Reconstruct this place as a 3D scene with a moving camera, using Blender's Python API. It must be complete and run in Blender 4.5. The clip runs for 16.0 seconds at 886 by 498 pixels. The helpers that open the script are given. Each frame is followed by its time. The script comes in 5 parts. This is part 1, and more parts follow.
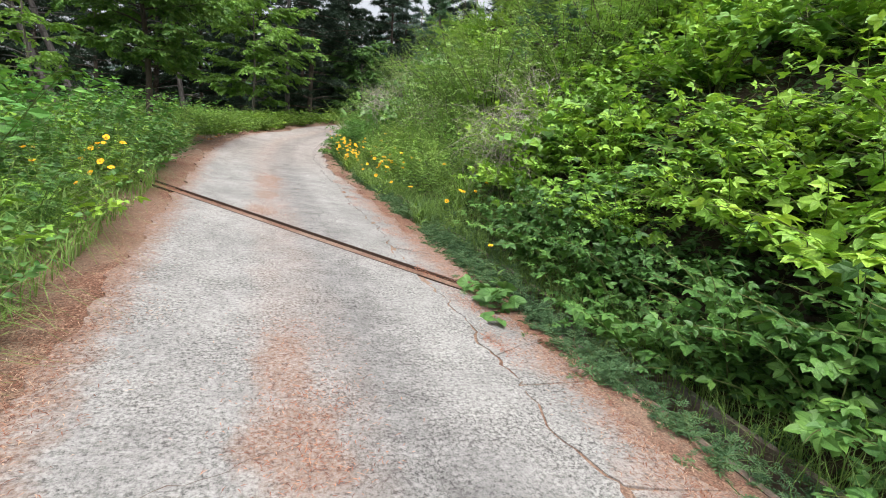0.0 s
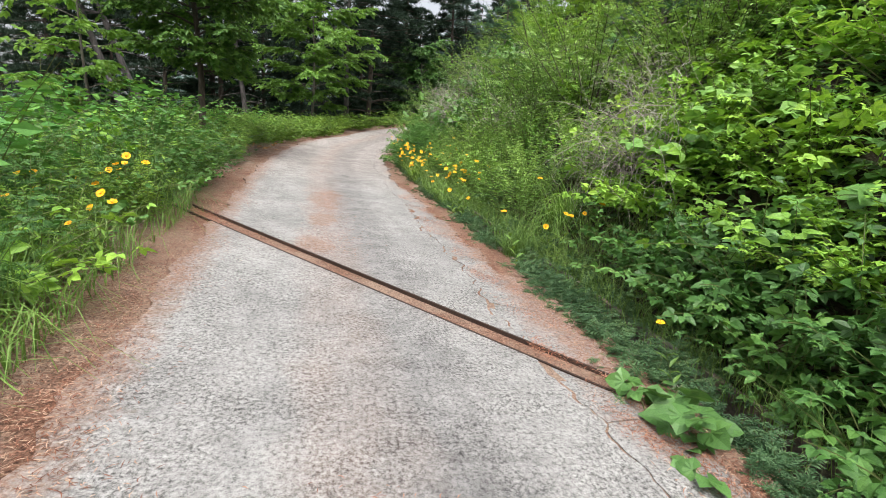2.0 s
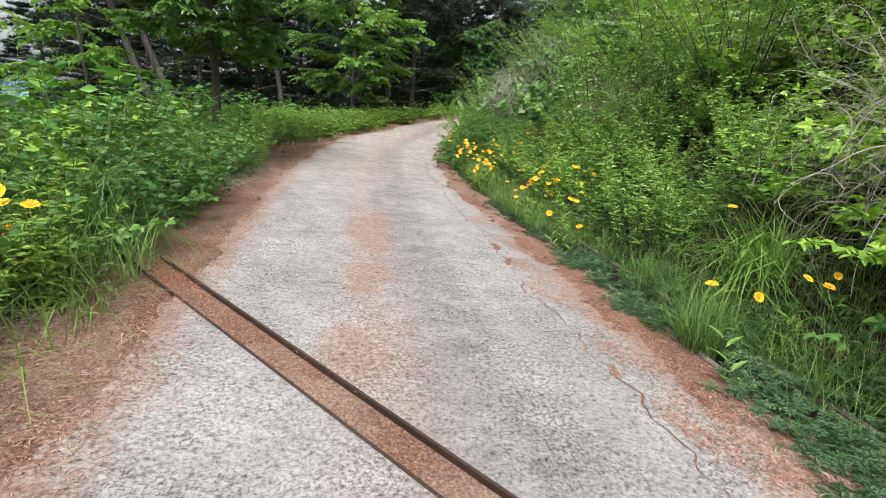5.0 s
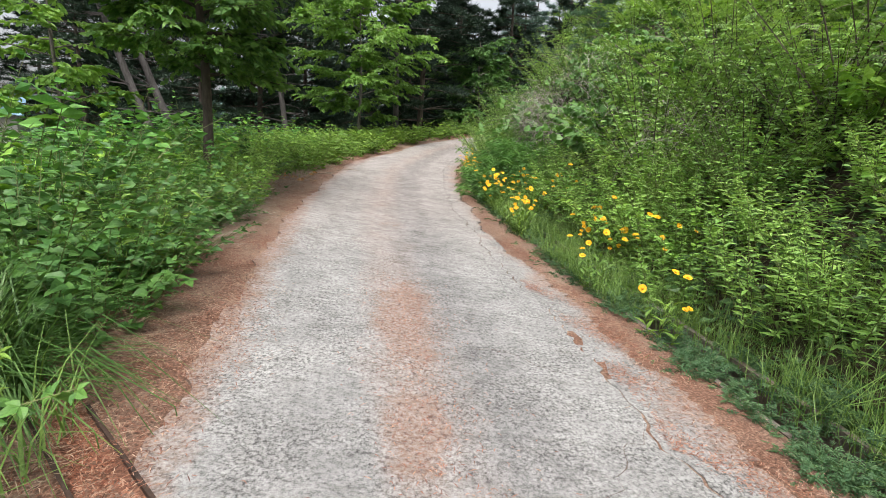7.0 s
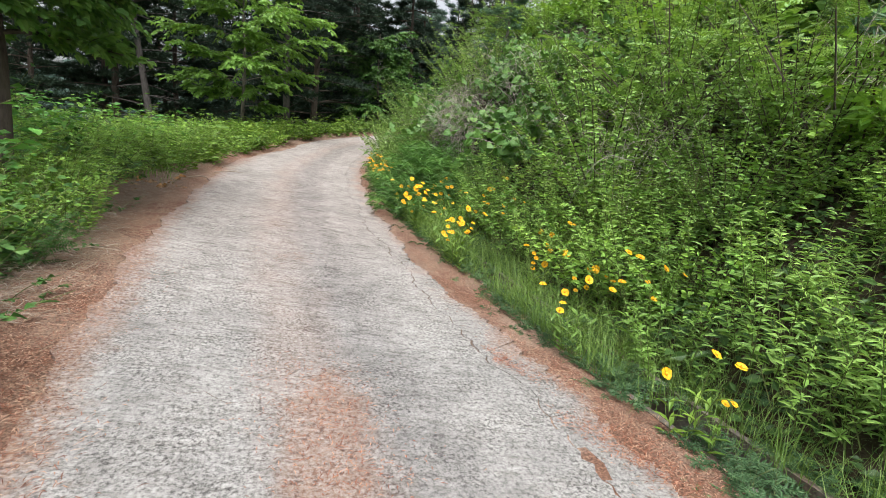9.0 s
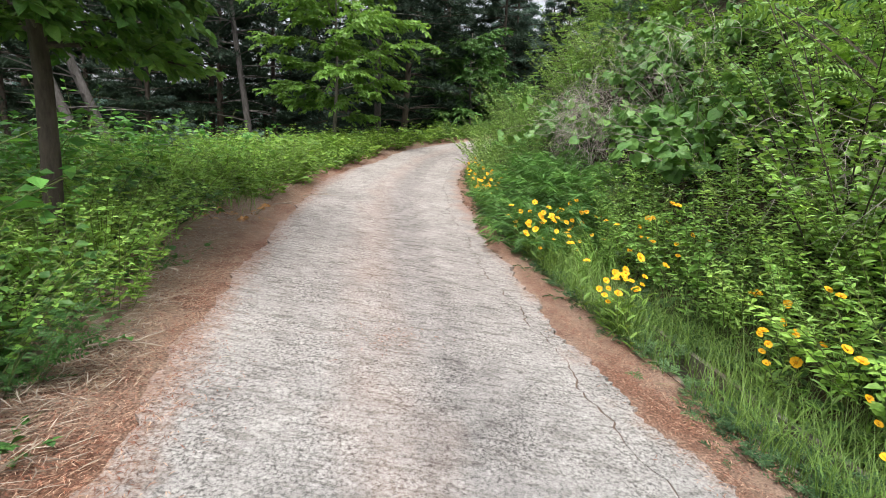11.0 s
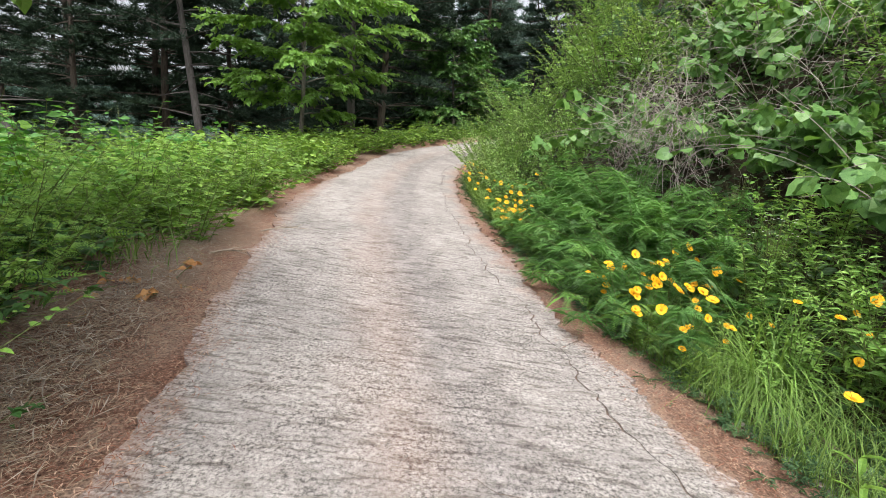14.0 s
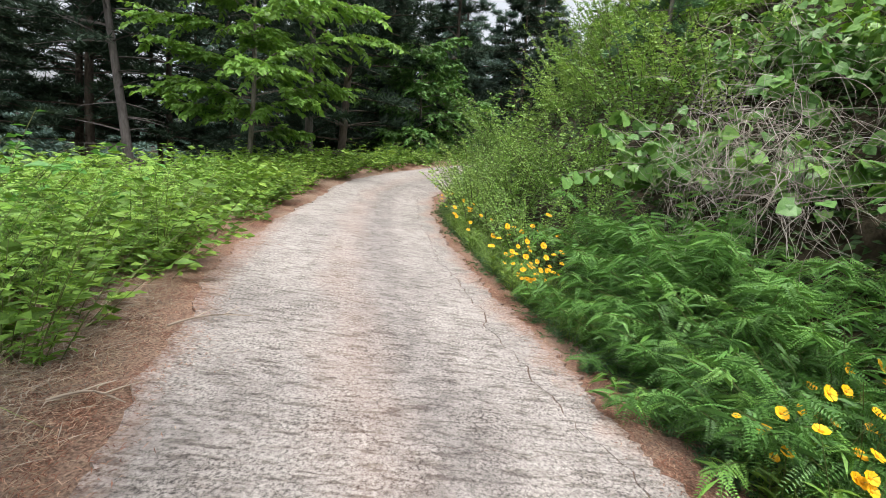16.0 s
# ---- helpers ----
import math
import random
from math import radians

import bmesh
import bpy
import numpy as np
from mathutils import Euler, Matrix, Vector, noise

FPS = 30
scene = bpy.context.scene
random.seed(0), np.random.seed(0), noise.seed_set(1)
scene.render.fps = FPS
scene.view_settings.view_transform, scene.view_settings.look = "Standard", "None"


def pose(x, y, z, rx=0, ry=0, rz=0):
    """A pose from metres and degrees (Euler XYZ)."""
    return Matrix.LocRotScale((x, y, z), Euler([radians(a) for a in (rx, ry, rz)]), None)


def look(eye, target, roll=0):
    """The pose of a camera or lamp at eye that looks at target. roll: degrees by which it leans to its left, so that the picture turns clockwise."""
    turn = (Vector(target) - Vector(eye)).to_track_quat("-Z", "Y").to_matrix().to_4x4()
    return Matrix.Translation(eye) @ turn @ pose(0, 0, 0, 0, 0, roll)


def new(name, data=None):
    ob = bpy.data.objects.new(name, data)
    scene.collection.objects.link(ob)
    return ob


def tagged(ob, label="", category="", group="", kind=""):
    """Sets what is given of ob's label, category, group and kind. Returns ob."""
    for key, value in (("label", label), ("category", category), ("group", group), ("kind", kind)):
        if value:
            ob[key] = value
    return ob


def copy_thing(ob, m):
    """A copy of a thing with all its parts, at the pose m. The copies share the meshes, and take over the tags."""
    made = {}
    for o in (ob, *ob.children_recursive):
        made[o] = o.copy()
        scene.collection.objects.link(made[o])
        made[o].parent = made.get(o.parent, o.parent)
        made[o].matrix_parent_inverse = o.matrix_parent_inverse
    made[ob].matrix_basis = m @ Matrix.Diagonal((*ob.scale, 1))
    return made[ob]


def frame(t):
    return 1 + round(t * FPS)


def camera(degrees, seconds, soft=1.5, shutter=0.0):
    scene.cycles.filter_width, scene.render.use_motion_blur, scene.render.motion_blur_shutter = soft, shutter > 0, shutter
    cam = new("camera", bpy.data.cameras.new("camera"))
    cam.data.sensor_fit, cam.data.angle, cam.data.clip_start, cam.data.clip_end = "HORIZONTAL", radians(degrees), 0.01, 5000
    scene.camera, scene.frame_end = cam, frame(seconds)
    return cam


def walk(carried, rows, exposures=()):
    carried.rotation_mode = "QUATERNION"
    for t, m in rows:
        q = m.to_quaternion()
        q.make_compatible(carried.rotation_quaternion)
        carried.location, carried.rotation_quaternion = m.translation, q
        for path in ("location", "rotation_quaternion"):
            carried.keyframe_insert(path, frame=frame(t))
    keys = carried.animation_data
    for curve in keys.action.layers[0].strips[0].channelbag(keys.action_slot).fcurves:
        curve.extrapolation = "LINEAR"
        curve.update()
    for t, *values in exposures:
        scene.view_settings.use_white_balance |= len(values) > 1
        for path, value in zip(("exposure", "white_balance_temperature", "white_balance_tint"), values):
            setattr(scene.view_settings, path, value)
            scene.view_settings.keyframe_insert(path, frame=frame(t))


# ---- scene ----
cam = camera(87.1, 16.0, soft=0.9)
METRES, EYE, TILT, LEAN, TURN = 14.0, 1.475, -12.0, -4.0, -21.94
ROWS = [
    (0.0, 0.0, 0.0, 0.0, -0.0, 0.0, -0.0),
    (0.5, -0.0077, 0.0258, 0.0106, 0.74, 0.38, -0.02),
    (1.0, -0.0227, 0.0542, 0.0147, 1.83, 0.46, -0.08),
    (1.5, -0.03, 0.0773, 0.0233, 3.83, 0.38, -0.18),
    (2.0, -0.0383, 0.1118, 0.0344, 6.66, 0.0, -0.3),
    (2.5, -0.0557, 0.1388, 0.0384, 9.36, -0.49, -0.43),
    (3.0, -0.0685, 0.1641, 0.0486, 10.85, -1.12, -0.42),
    (5.5, -0.1143, 0.3004, 0.0927, 11.56, -0.99, -0.5),
    (6.0, -0.1315, 0.3201, 0.1078, 13.92, 0.03, -0.59),
    (6.5, -0.1449, 0.3403, 0.112, 12.42, 1.17, -0.58),
    (7.0, -0.1559, 0.3613, 0.1234, 11.46, 0.63, -0.49),
    (7.5, -0.174, 0.3857, 0.1316, 10.97, -0.17, -0.42),
    (8.0, -0.1844, 0.4025, 0.1398, 8.21, 1.81, -0.37),
    (8.5, -0.1873, 0.4266, 0.1527, 1.76, 2.12, -0.18),
    (9.0, -0.1968, 0.4581, 0.1564, -1.58, 0.33, -0.09),
    (9.5, -0.2037, 0.4871, 0.1674, -0.09, 0.42, -0.16),
    (10.0, -0.2104, 0.5211, 0.1788, 8.28, 0.91, -0.23),
    (12.5, -0.2833, 0.6435, 0.2189, 8.77, 0.02, -0.41),
    (13.0, -0.2909, 0.6784, 0.2266, 7.03, 0.32, -0.31),
    (13.5, -0.3022, 0.7051, 0.2353, 5.33, 0.41, -0.27),
    (14.0, -0.3152, 0.7382, 0.2472, 4.5, 0.39, -0.21),
    (14.5, -0.3204, 0.7741, 0.2544, 3.61, 0.76, -0.17),
    (15.0, -0.3369, 0.8089, 0.2652, 2.39, 1.41, -0.18),
    (15.5, -0.3485, 0.8348, 0.278, 1.06, 2.14, -0.18),
    (16.0, -0.3601, 0.8683, 0.2896, -0.93, 2.79, -0.11),
]
walk(cam, [(t, pose(0, 0, EYE, TILT, LEAN, TURN) @ pose(METRES * x, METRES * y, METRES * z, 90 + pitch, roll, yaw)) for t, x, y, z, yaw, pitch, roll in ROWS], exposures=((0.0, 0.83), (7.0, 0.81), (10.0, 0.84), (12.5, 0.96), (16.0, 0.95)))

# ---- world, sun ----
world = bpy.data.worlds.new("overcast")
scene.world = world
world.use_nodes = True
wn = world.node_tree.nodes
sky = wn.new("ShaderNodeTexSky")
sky.sky_type, sky.sun_disc = "NISHITA", False
sky.sun_elevation, sky.sun_rotation = radians(66), radians(187)
sky.air_density, sky.dust_density, sky.ozone_density = 1.0, 7.0, 1.0
wn["Background"].inputs["Strength"].default_value = 0.138
veil = wn.new("ShaderNodeHueSaturation")  # thin cloud takes most of the blue out of the sky
veil.inputs["Saturation"].default_value, veil.inputs["Value"].default_value = 0.3, 1.25
world.node_tree.links.new(sky.outputs["Color"], veil.inputs["Color"])
world.node_tree.links.new(veil.outputs["Color"], wn["Background"].inputs["Color"])
sun = new("sun", bpy.data.lights.new("sun", "SUN"))
sun.data.energy, sun.data.angle, sun.data.color = 1.45, radians(24), (1.0, 0.975, 0.94)
sun.matrix_world = look((-1.5, -13, 30), (0, 0, 0))


# ---- materials ----
def material(name):
    m = bpy.data.materials.new(name)
    m.use_nodes = True
    return m, m.node_tree.nodes, m.node_tree.links


def ramp(nodes, links, fac, stops):
    r = nodes.new("ShaderNodeValToRGB")
    while len(r.color_ramp.elements) < len(stops):
        r.color_ramp.elements.new(0.5)
    for e, (p, c) in zip(r.color_ramp.elements, stops):
        e.position, e.color = p, (*c, 1)
    links.new(fac, r.inputs["Fac"])
    return r.outputs["Color"]


def noise_tex(nodes, links, vec, scale, detail=4.0, rough=0.55, distortion=0.0):
    n = nodes.new("ShaderNodeTexNoise")
    n.inputs["Scale"].default_value, n.inputs["Detail"].default_value = scale, detail
    n.inputs["Roughness"].default_value, n.inputs["Distortion"].default_value = rough, distortion
    if vec is not None:
        links.new(vec, n.inputs["Vector"])
    return n.outputs["Fac"]


def mix(nodes, links, fac, a, b, how="MIX"):
    n = nodes.new("ShaderNodeMix")
    n.data_type, n.blend_type = "RGBA", how
    for key, v in ((0, fac), (6, a), (7, b)):
        if isinstance(v, bpy.types.NodeSocket):
            links.new(v, n.inputs[key])
        else:
            n.inputs[key].default_value = v if key == 0 else (*v, 1)
    return n.outputs[2]


def maths(nodes, links, op, a, b=0.0, c=0.0):
    n = nodes.new("ShaderNodeMath")
    n.operation = op
    for i, v in enumerate((a, b, c)):
        if isinstance(v, bpy.types.NodeSocket):
            links.new(v, n.inputs[i])
        else:
            n.inputs[i].default_value = v
    return n.outputs[0]


def bump(nodes, links, height, strength, distance):
    b = nodes.new("ShaderNodeBump")
    b.inputs["Strength"].default_value, b.inputs["Distance"].default_value = strength, distance
    links.new(height, b.inputs["Height"])
    return b.outputs["Normal"]


def leaf_material(name, dark, mid, light, rough=0.5, through_light=0.28, glow=(1.22, 1.12, 0.65), soften=(0.98, 1.0, 1.3)):
    """Leaf surface: three greens mixed leaf by leaf and plant by plant, some light let through."""
    m, nodes, links = material(name)
    p, out = nodes["Principled BSDF"], nodes["Material Output"]
    geo, info = nodes.new("ShaderNodeNewGeometry"), nodes.new("ShaderNodeObjectInfo")
    pos = nodes.new("ShaderNodeTexCoord").outputs["Object"]
    v = maths(nodes, links, "MULTIPLY_ADD", geo.outputs["Random Per Island"], 0.3, -0.12)
    v = maths(nodes, links, "MULTIPLY_ADD", info.outputs["Random"], 0.42, v)
    v = maths(nodes, links, "MULTIPLY_ADD", noise_tex(nodes, links, pos, 1.5, 3.0), 0.6, v)
    col = ramp(nodes, links, v, [(0.1, dark), (0.5, mid), (0.92, light)])
    fine = noise_tex(nodes, links, pos, 160.0, 2.0)
    col = mix(nodes, links, 0.25, col, ramp(nodes, links, fine, [(0.3, dark), (0.7, light)]))
    col = mix(nodes, links, 1.0, col, soften, "MULTIPLY")
    links.new(col, p.inputs["Base Color"])
    p.inputs["Roughness"].default_value = rough
    p.inputs["Specular IOR Level"].default_value = 0.35
    links.new(bump(nodes, links, fine, 0.25, 0.002), p.inputs["Normal"])
    t = nodes.new("ShaderNodeBsdfTranslucent")
    links.new(mix(nodes, links, 1.0, col, glow, "MULTIPLY"), t.inputs["Color"])
    s = nodes.new("ShaderNodeMixShader")
    s.inputs[0].default_value = through_light
    links.new(p.outputs[0], s.inputs[1])
    links.new(t.outputs[0], s.inputs[2])
    links.new(s.outputs[0], out.inputs["Surface"])
    return m


def rough_material(name, a, b, scale, rough=0.85, bump_scale=40.0, depth=0.01, c=None, stretch=(1, 1, 1), random_mix=0.0, fine_mix=0.45, drift=None):
    """Matt surface in two or three tones at two scales, with relief."""
    m, nodes, links = material(name)
    p = nodes["Principled BSDF"]
    mp = nodes.new("ShaderNodeMapping")
    mp.inputs["Scale"].default_value = stretch
    links.new(nodes.new("ShaderNodeTexCoord").outputs["Object"], mp.inputs["Vector"])
    vec = mp.outputs["Vector"]
    big, fine = noise_tex(nodes, links, vec, scale, 5.0), noise_tex(nodes, links, vec, bump_scale, 5.0, 0.65)
    col = ramp(nodes, links, big, [(0.3, a), (0.7, b)])
    col = mix(nodes, links, fine_mix, col, ramp(nodes, links, fine, [(0.32, a), (0.55, b), (0.75, c or b)]))
    if drift:  # patches of a paler litter
        patch = ramp(nodes, links, noise_tex(nodes, links, vec, 1.3, 6.0, 0.7), [(0.42, (0, 0, 0)), (0.58, (0.85, 0.85, 0.85))])
        col = mix(nodes, links, patch, col, ramp(nodes, links, fine, [(0.3, tuple(k * 0.35 for k in drift)), (0.55, drift), (0.75, tuple(k * 1.5 for k in drift))]))
    if random_mix:
        geo = nodes.new("ShaderNodeNewGeometry")
        col = mix(nodes, links, random_mix, col, ramp(nodes, links, geo.outputs["Random Per Island"], [(0.0, a), (0.6, b), (1.0, c or b)]))
    links.new(col, p.inputs["Base Color"])
    p.inputs["Roughness"].default_value = rough
    p.inputs["Specular IOR Level"].default_value = 0.25
    links.new(bump(nodes, links, fine, 0.8, depth), p.inputs["Normal"])
    return m


def concrete_material():
    """Weathered, brushed concrete: pale wheel tracks, dark speckle, needle dust along the middle; UV is metres across and along."""
    m, nodes, links = material("concrete_road")
    p = nodes["Principled BSDF"]
    uv = nodes.new("ShaderNodeUVMap").outputs["UV"]
    sep = nodes.new("ShaderNodeSeparateXYZ")
    links.new(uv, sep.inputs[0])
    across, along = sep.outputs["X"], sep.outputs["Y"]
    cloud = noise_tex(nodes, links, uv, 1.1, 7.0, 0.68)
    mott = noise_tex(nodes, links, uv, 6.0, 6.0, 0.7, 0.4)
    grit = noise_tex(nodes, links, uv, 27.0, 6.0, 0.82)
    mp = nodes.new("ShaderNodeMapping")
    mp.inputs["Rotation"].default_value = (0, 0, radians(17))
    links.new(uv, mp.inputs["Vector"])
    slant = nodes.new("ShaderNodeMapping")
    slant.inputs["Scale"].default_value = (5.0, 25.0, 1.0)
    links.new(mp.outputs["Vector"], slant.inputs["Vector"])
    groove = noise_tex(nodes, links, slant.outputs["Vector"], 1.0, 4.0, 0.55, 0.7)
    mp2 = nodes.new("ShaderNodeMapping")
    mp2.inputs["Scale"].default_value = (46.0, 58.0, 1.0)
    links.new(uv, mp2.inputs["Vector"])
    streak = noise_tex(nodes, links, mp2.outputs["Vector"], 1.0, 4.0, 0.7)
    col = ramp(nodes, links, cloud, [(0.34, (0.225, 0.222, 0.218)), (0.62, (0.345, 0.34, 0.332))])
    col = mix(nodes, links, 0.3, col, ramp(nodes, links, mott, [(0.35, (0.17, 0.168, 0.166)), (0.6, (0.35, 0.345, 0.338))]))
    spots = ramp(nodes, links, grit, [(0.38, (0.3, 0.3, 0.3)), (0.46, (0.92, 0.92, 0.92)), (0.68, (1.15, 1.15, 1.14))])
    col = mix(nodes, links, 0.85, col, spots, "MULTIPLY")
    lines = ramp(nodes, links, groove, [(0.36, (0.45, 0.42, 0.39)), (0.46, (1.02, 1.01, 1.0)), (0.66, (1.3, 1.3, 1.3))])
    far = ramp(nodes, links, maths(nodes, links, "MULTIPLY", along, 0.05), [(0.3, (0.16, 0.16, 0.16)), (0.5, (0.4, 0.4, 0.4)), (0.72, (0.75, 0.75, 0.75))])
    col = mix(nodes, links, far, col, lines, "MULTIPLY")
    col = mix(nodes, links, 0.5, col, ramp(nodes, links, streak, [(0.38, (0.3, 0.3, 0.305)), (0.48, (0.95, 0.95, 0.95)), (0.68, (1.2, 1.2, 1.19))]), "MULTIPLY")

    pebble = noise_tex(nodes, links, uv, 50.0, 4.0, 0.75)
    worn = ramp(nodes, links, noise_tex(nodes, links, uv, 2.4, 3.0, 0.6), [(0.38, (0.3, 0.3, 0.3)), (0.6, (1, 1, 1))])
    col = mix(nodes, links, worn, col, ramp(nodes, links, pebble, [(0.4, (0.36, 0.355, 0.35)), (0.5, (0.97, 0.97, 0.97)), (0.62, (1.22, 1.215, 1.2))]), "MULTIPLY")

    def band(centre, width, wobble):
        d = maths(nodes, links, "SUBTRACT", maths(nodes, links, "MULTIPLY_ADD", cloud, wobble, across), centre + wobble * 0.5)
        d = maths(nodes, links, "DIVIDE", d, width)
        return maths(nodes, links, "SUBTRACT", 1.0, maths(nodes, links, "MULTIPLY", d, d))

    # greyer, moss-stained strip beside the crown, then rusty needle dust on the crown itself
    grey = maths(nodes, links, "MULTIPLY", maths(nodes, links, "MAXIMUM", band(0.72, 0.42, 0.3), 0.0), ramp(nodes, links, mott, [(0.3, (1, 1, 1)), (0.65, (0.35, 0.35, 0.35))]))
    col = mix(nodes, links, maths(nodes, links, "MULTIPLY", grey, 0.75), col, mix(nodes, links, 1.0, col, (0.55, 0.54, 0.55), "MULTIPLY"))
    mp3 = nodes.new("ShaderNodeMapping")
    mp3.inputs["Scale"].default_value = (0.9, 0.55, 1.0)
    links.new(uv, mp3.inputs["Vector"])
    patches = noise_tex(nodes, links, mp3.outputs["Vector"], 1.7, 4.0, 0.6)
    dust = maths(nodes, links, "MAXIMUM", band(0.28, 0.36, 0.6), 0.0)
    dust = maths(nodes, links, "MULTIPLY", dust, ramp(nodes, links, patches, [(0.42, (0.2, 0.2, 0.2)), (0.6, (0.5, 0.5, 0.5))]))
    # drifts of needles that have gathered on the crown: across, along, half width, half length
    for du, dy, ru, ry in ((0.16, 1.95, 0.25, 0.42), (0.17, 2.65, 0.19, 0.5), (0.13, 6.72, 0.24, 0.48), (0.22, 7.85, 0.19, 0.5), (0.27, 8.9, 0.24, 0.8), (0.33, 9.55, 0.24, 0.42)):
        q = maths(nodes, links, "DIVIDE", maths(nodes, links, "SUBTRACT", across, du), ru)
        r = maths(nodes, links, "DIVIDE", maths(nodes, links, "SUBTRACT", along, dy), ry)
        d = maths(nodes, links, "ADD", maths(nodes, links, "MULTIPLY", q, q), maths(nodes, links, "MULTIPLY", r, r))
        d = maths(nodes, links, "MULTIPLY_ADD", cloud, 3.4, maths(nodes, links, "MULTIPLY_ADD", mott, 1.6, d))
        dust = maths(nodes, links, "MAXIMUM", dust, ramp(nodes, links, maths(nodes, links, "MULTIPLY", d, 0.25), [(0.7, (1, 1, 1)), (0.93, (0, 0, 0))]))
    dust = maths(nodes, links, "MULTIPLY", dust, ramp(nodes, links, grit, [(0.3, (1, 1, 1)), (0.75, (0.55, 0.55, 0.55))]))
    edge = maths(nodes, links, "MULTIPLY", maths(nodes, links, "MAXIMUM", maths(nodes, links, "SUBTRACT", maths(nodes, links, "MULTIPLY_ADD", mott, -0.5, -0.45), across), 0.0), 4.0)
    verge = maths(nodes, links, "MULTIPLY", maths(nodes, links, "MAXIMUM", maths(nodes, links, "SUBTRACT", maths(nodes, links, "MULTIPLY_ADD", mott, 1.1, across), 2.5), 0.0), 4.5)
    # needles packed over the crumbling edge beyond the long crack
    crumb = ramp(nodes, links, maths(nodes, links, "MULTIPLY_ADD", cloud, 0.75, maths(nodes, links, "MULTIPLY_ADD", across, 0.4, -0.62)), [(0.45, (0, 0, 0)), (0.56, (0.75, 0.75, 0.75))])
    crumb = maths(nodes, links, "MULTIPLY", crumb, ramp(nodes, links, maths(nodes, links, "MULTIPLY_ADD", across, 0.5, maths(nodes, links, "MULTIPLY_ADD", mott, 0.12, -0.36)), [(0.46, (0, 0, 0)), (0.52, (1, 1, 1))]))
    dust = maths(nodes, links, "MAXIMUM", dust, crumb)
    dust = maths(nodes, links, "MINIMUM", maths(nodes, links, "ADD", dust, maths(nodes, links, "ADD", edge, verge)), 1.0)
    near = ramp(nodes, links, maths(nodes, links, "MULTIPLY", along, 0.05), [(0.5, (1, 1, 1)), (0.72, (0.75, 0.75, 0.75))])
    dust = maths(nodes, links, "MULTIPLY", dust, near)
    dust = maths(nodes, links, "MULTIPLY", dust, ramp(nodes, links, pebble, [(0.4, (1, 1, 1)), (0.62, (0.55, 0.55, 0.55))]))
    rust = ramp(nodes, links, grit, [(0.34, (0.085, 0.038, 0.024)), (0.48, (0.22, 0.104, 0.06)), (0.68, (0.34, 0.22, 0.15))])
    col = mix(nodes, links, maths(nodes, links, "MULTIPLY", dust, 0.76), col, rust)
    # a brown film of dust further up the lane
    film = ramp(nodes, links, maths(nodes, links, "MULTIPLY", along, 0.05), [(0.5, (0.93, 0.93, 0.93)), (0.68, (1.0, 0.935, 0.91))])
    col = mix(nodes, links, 1.0, col, film, "MULTIPLY")
    links.new(col, p.inputs["Base Color"])
    p.inputs["Roughness"].default_value = 0.88
    p.inputs["Specular IOR Level"].default_value = 0.25
    h = maths(nodes, links, "MULTIPLY_ADD", groove, 0.6, maths(nodes, links, "MULTIPLY_ADD", grit, 0.6, pebble))
    links.new(bump(nodes, links, h, 0.9, 0.012), p.inputs["Normal"])
    return m


M_concrete = concrete_material()
M_litter = rough_material("needle_litter", (0.04, 0.022, 0.015), (0.21, 0.112, 0.076), 1.6, 0.95, 70.0, 0.03, (0.45, 0.31, 0.22), fine_mix=0.85, drift=(0.27, 0.19, 0.145))
M_fill = rough_material("drain_fill", (0.05, 0.025, 0.018), (0.2, 0.095, 0.062), 4.0, 0.95, 60.0, 0.02, (0.36, 0.22, 0.15), fine_mix=0.75)
M_needle = rough_material("fallen_needles", (0.07, 0.027, 0.017), (0.26, 0.112, 0.07), 5.0, 0.8, 30.0, 0.002, (0.5, 0.36, 0.26), random_mix=0.85)
M_rust = rough_material("red_needles", (0.09, 0.034, 0.021), (0.31, 0.115, 0.066), 5.0, 0.8, 30.0, 0.002, (0.5, 0.29, 0.19), random_mix=0.85)
M_stalk = rough_material("dead_stalks", (0.1, 0.078, 0.06), (0.28, 0.23, 0.185), 5.0, 0.85, 30.0, 0.002, (0.45, 0.39, 0.32), random_mix=0.8)
M_straw = rough_material("dry_grass", (0.11, 0.08, 0.056), (0.28, 0.21, 0.15), 5.0, 0.8, 30.0, 0.002, (0.42, 0.34, 0.24), random_mix=0.8)
M_soil = rough_material("soil", (0.018, 0.016, 0.01), (0.05, 0.038, 0.022), 1.2, 0.95, 25.0, 0.03, (0.035, 0.045, 0.016))
M_steel = rough_material("rusted_steel", (0.018, 0.013, 0.011), (0.05, 0.029, 0.021), 6.0, 0.7, 70.0, 0.003, (0.1, 0.055, 0.035))
M_ditch = rough_material("damp_channel_concrete", (0.05, 0.046, 0.04), (0.16, 0.148, 0.13), 3.0, 0.8, 35.0, 0.008, (0.24, 0.225, 0.2), drift=(0.14, 0.1, 0.075))
M_dirt = rough_material("crack_dirt", (0.04, 0.03, 0.025), (0.14, 0.1, 0.08), 8.0, 0.95, 60.0, 0.01)
M_bark = rough_material("grey_bark", (0.07, 0.06, 0.05), (0.2, 0.18, 0.155), 4.0, 0.9, 22.0, 0.03, (0.28, 0.26, 0.23), (1, 1, 0.25))
M_pine_bark = rough_material("pine_bark", (0.04, 0.035, 0.032), (0.12, 0.11, 0.105), 4.0, 0.9, 22.0, 0.03, (0.2, 0.185, 0.175), (1, 1, 0.25))
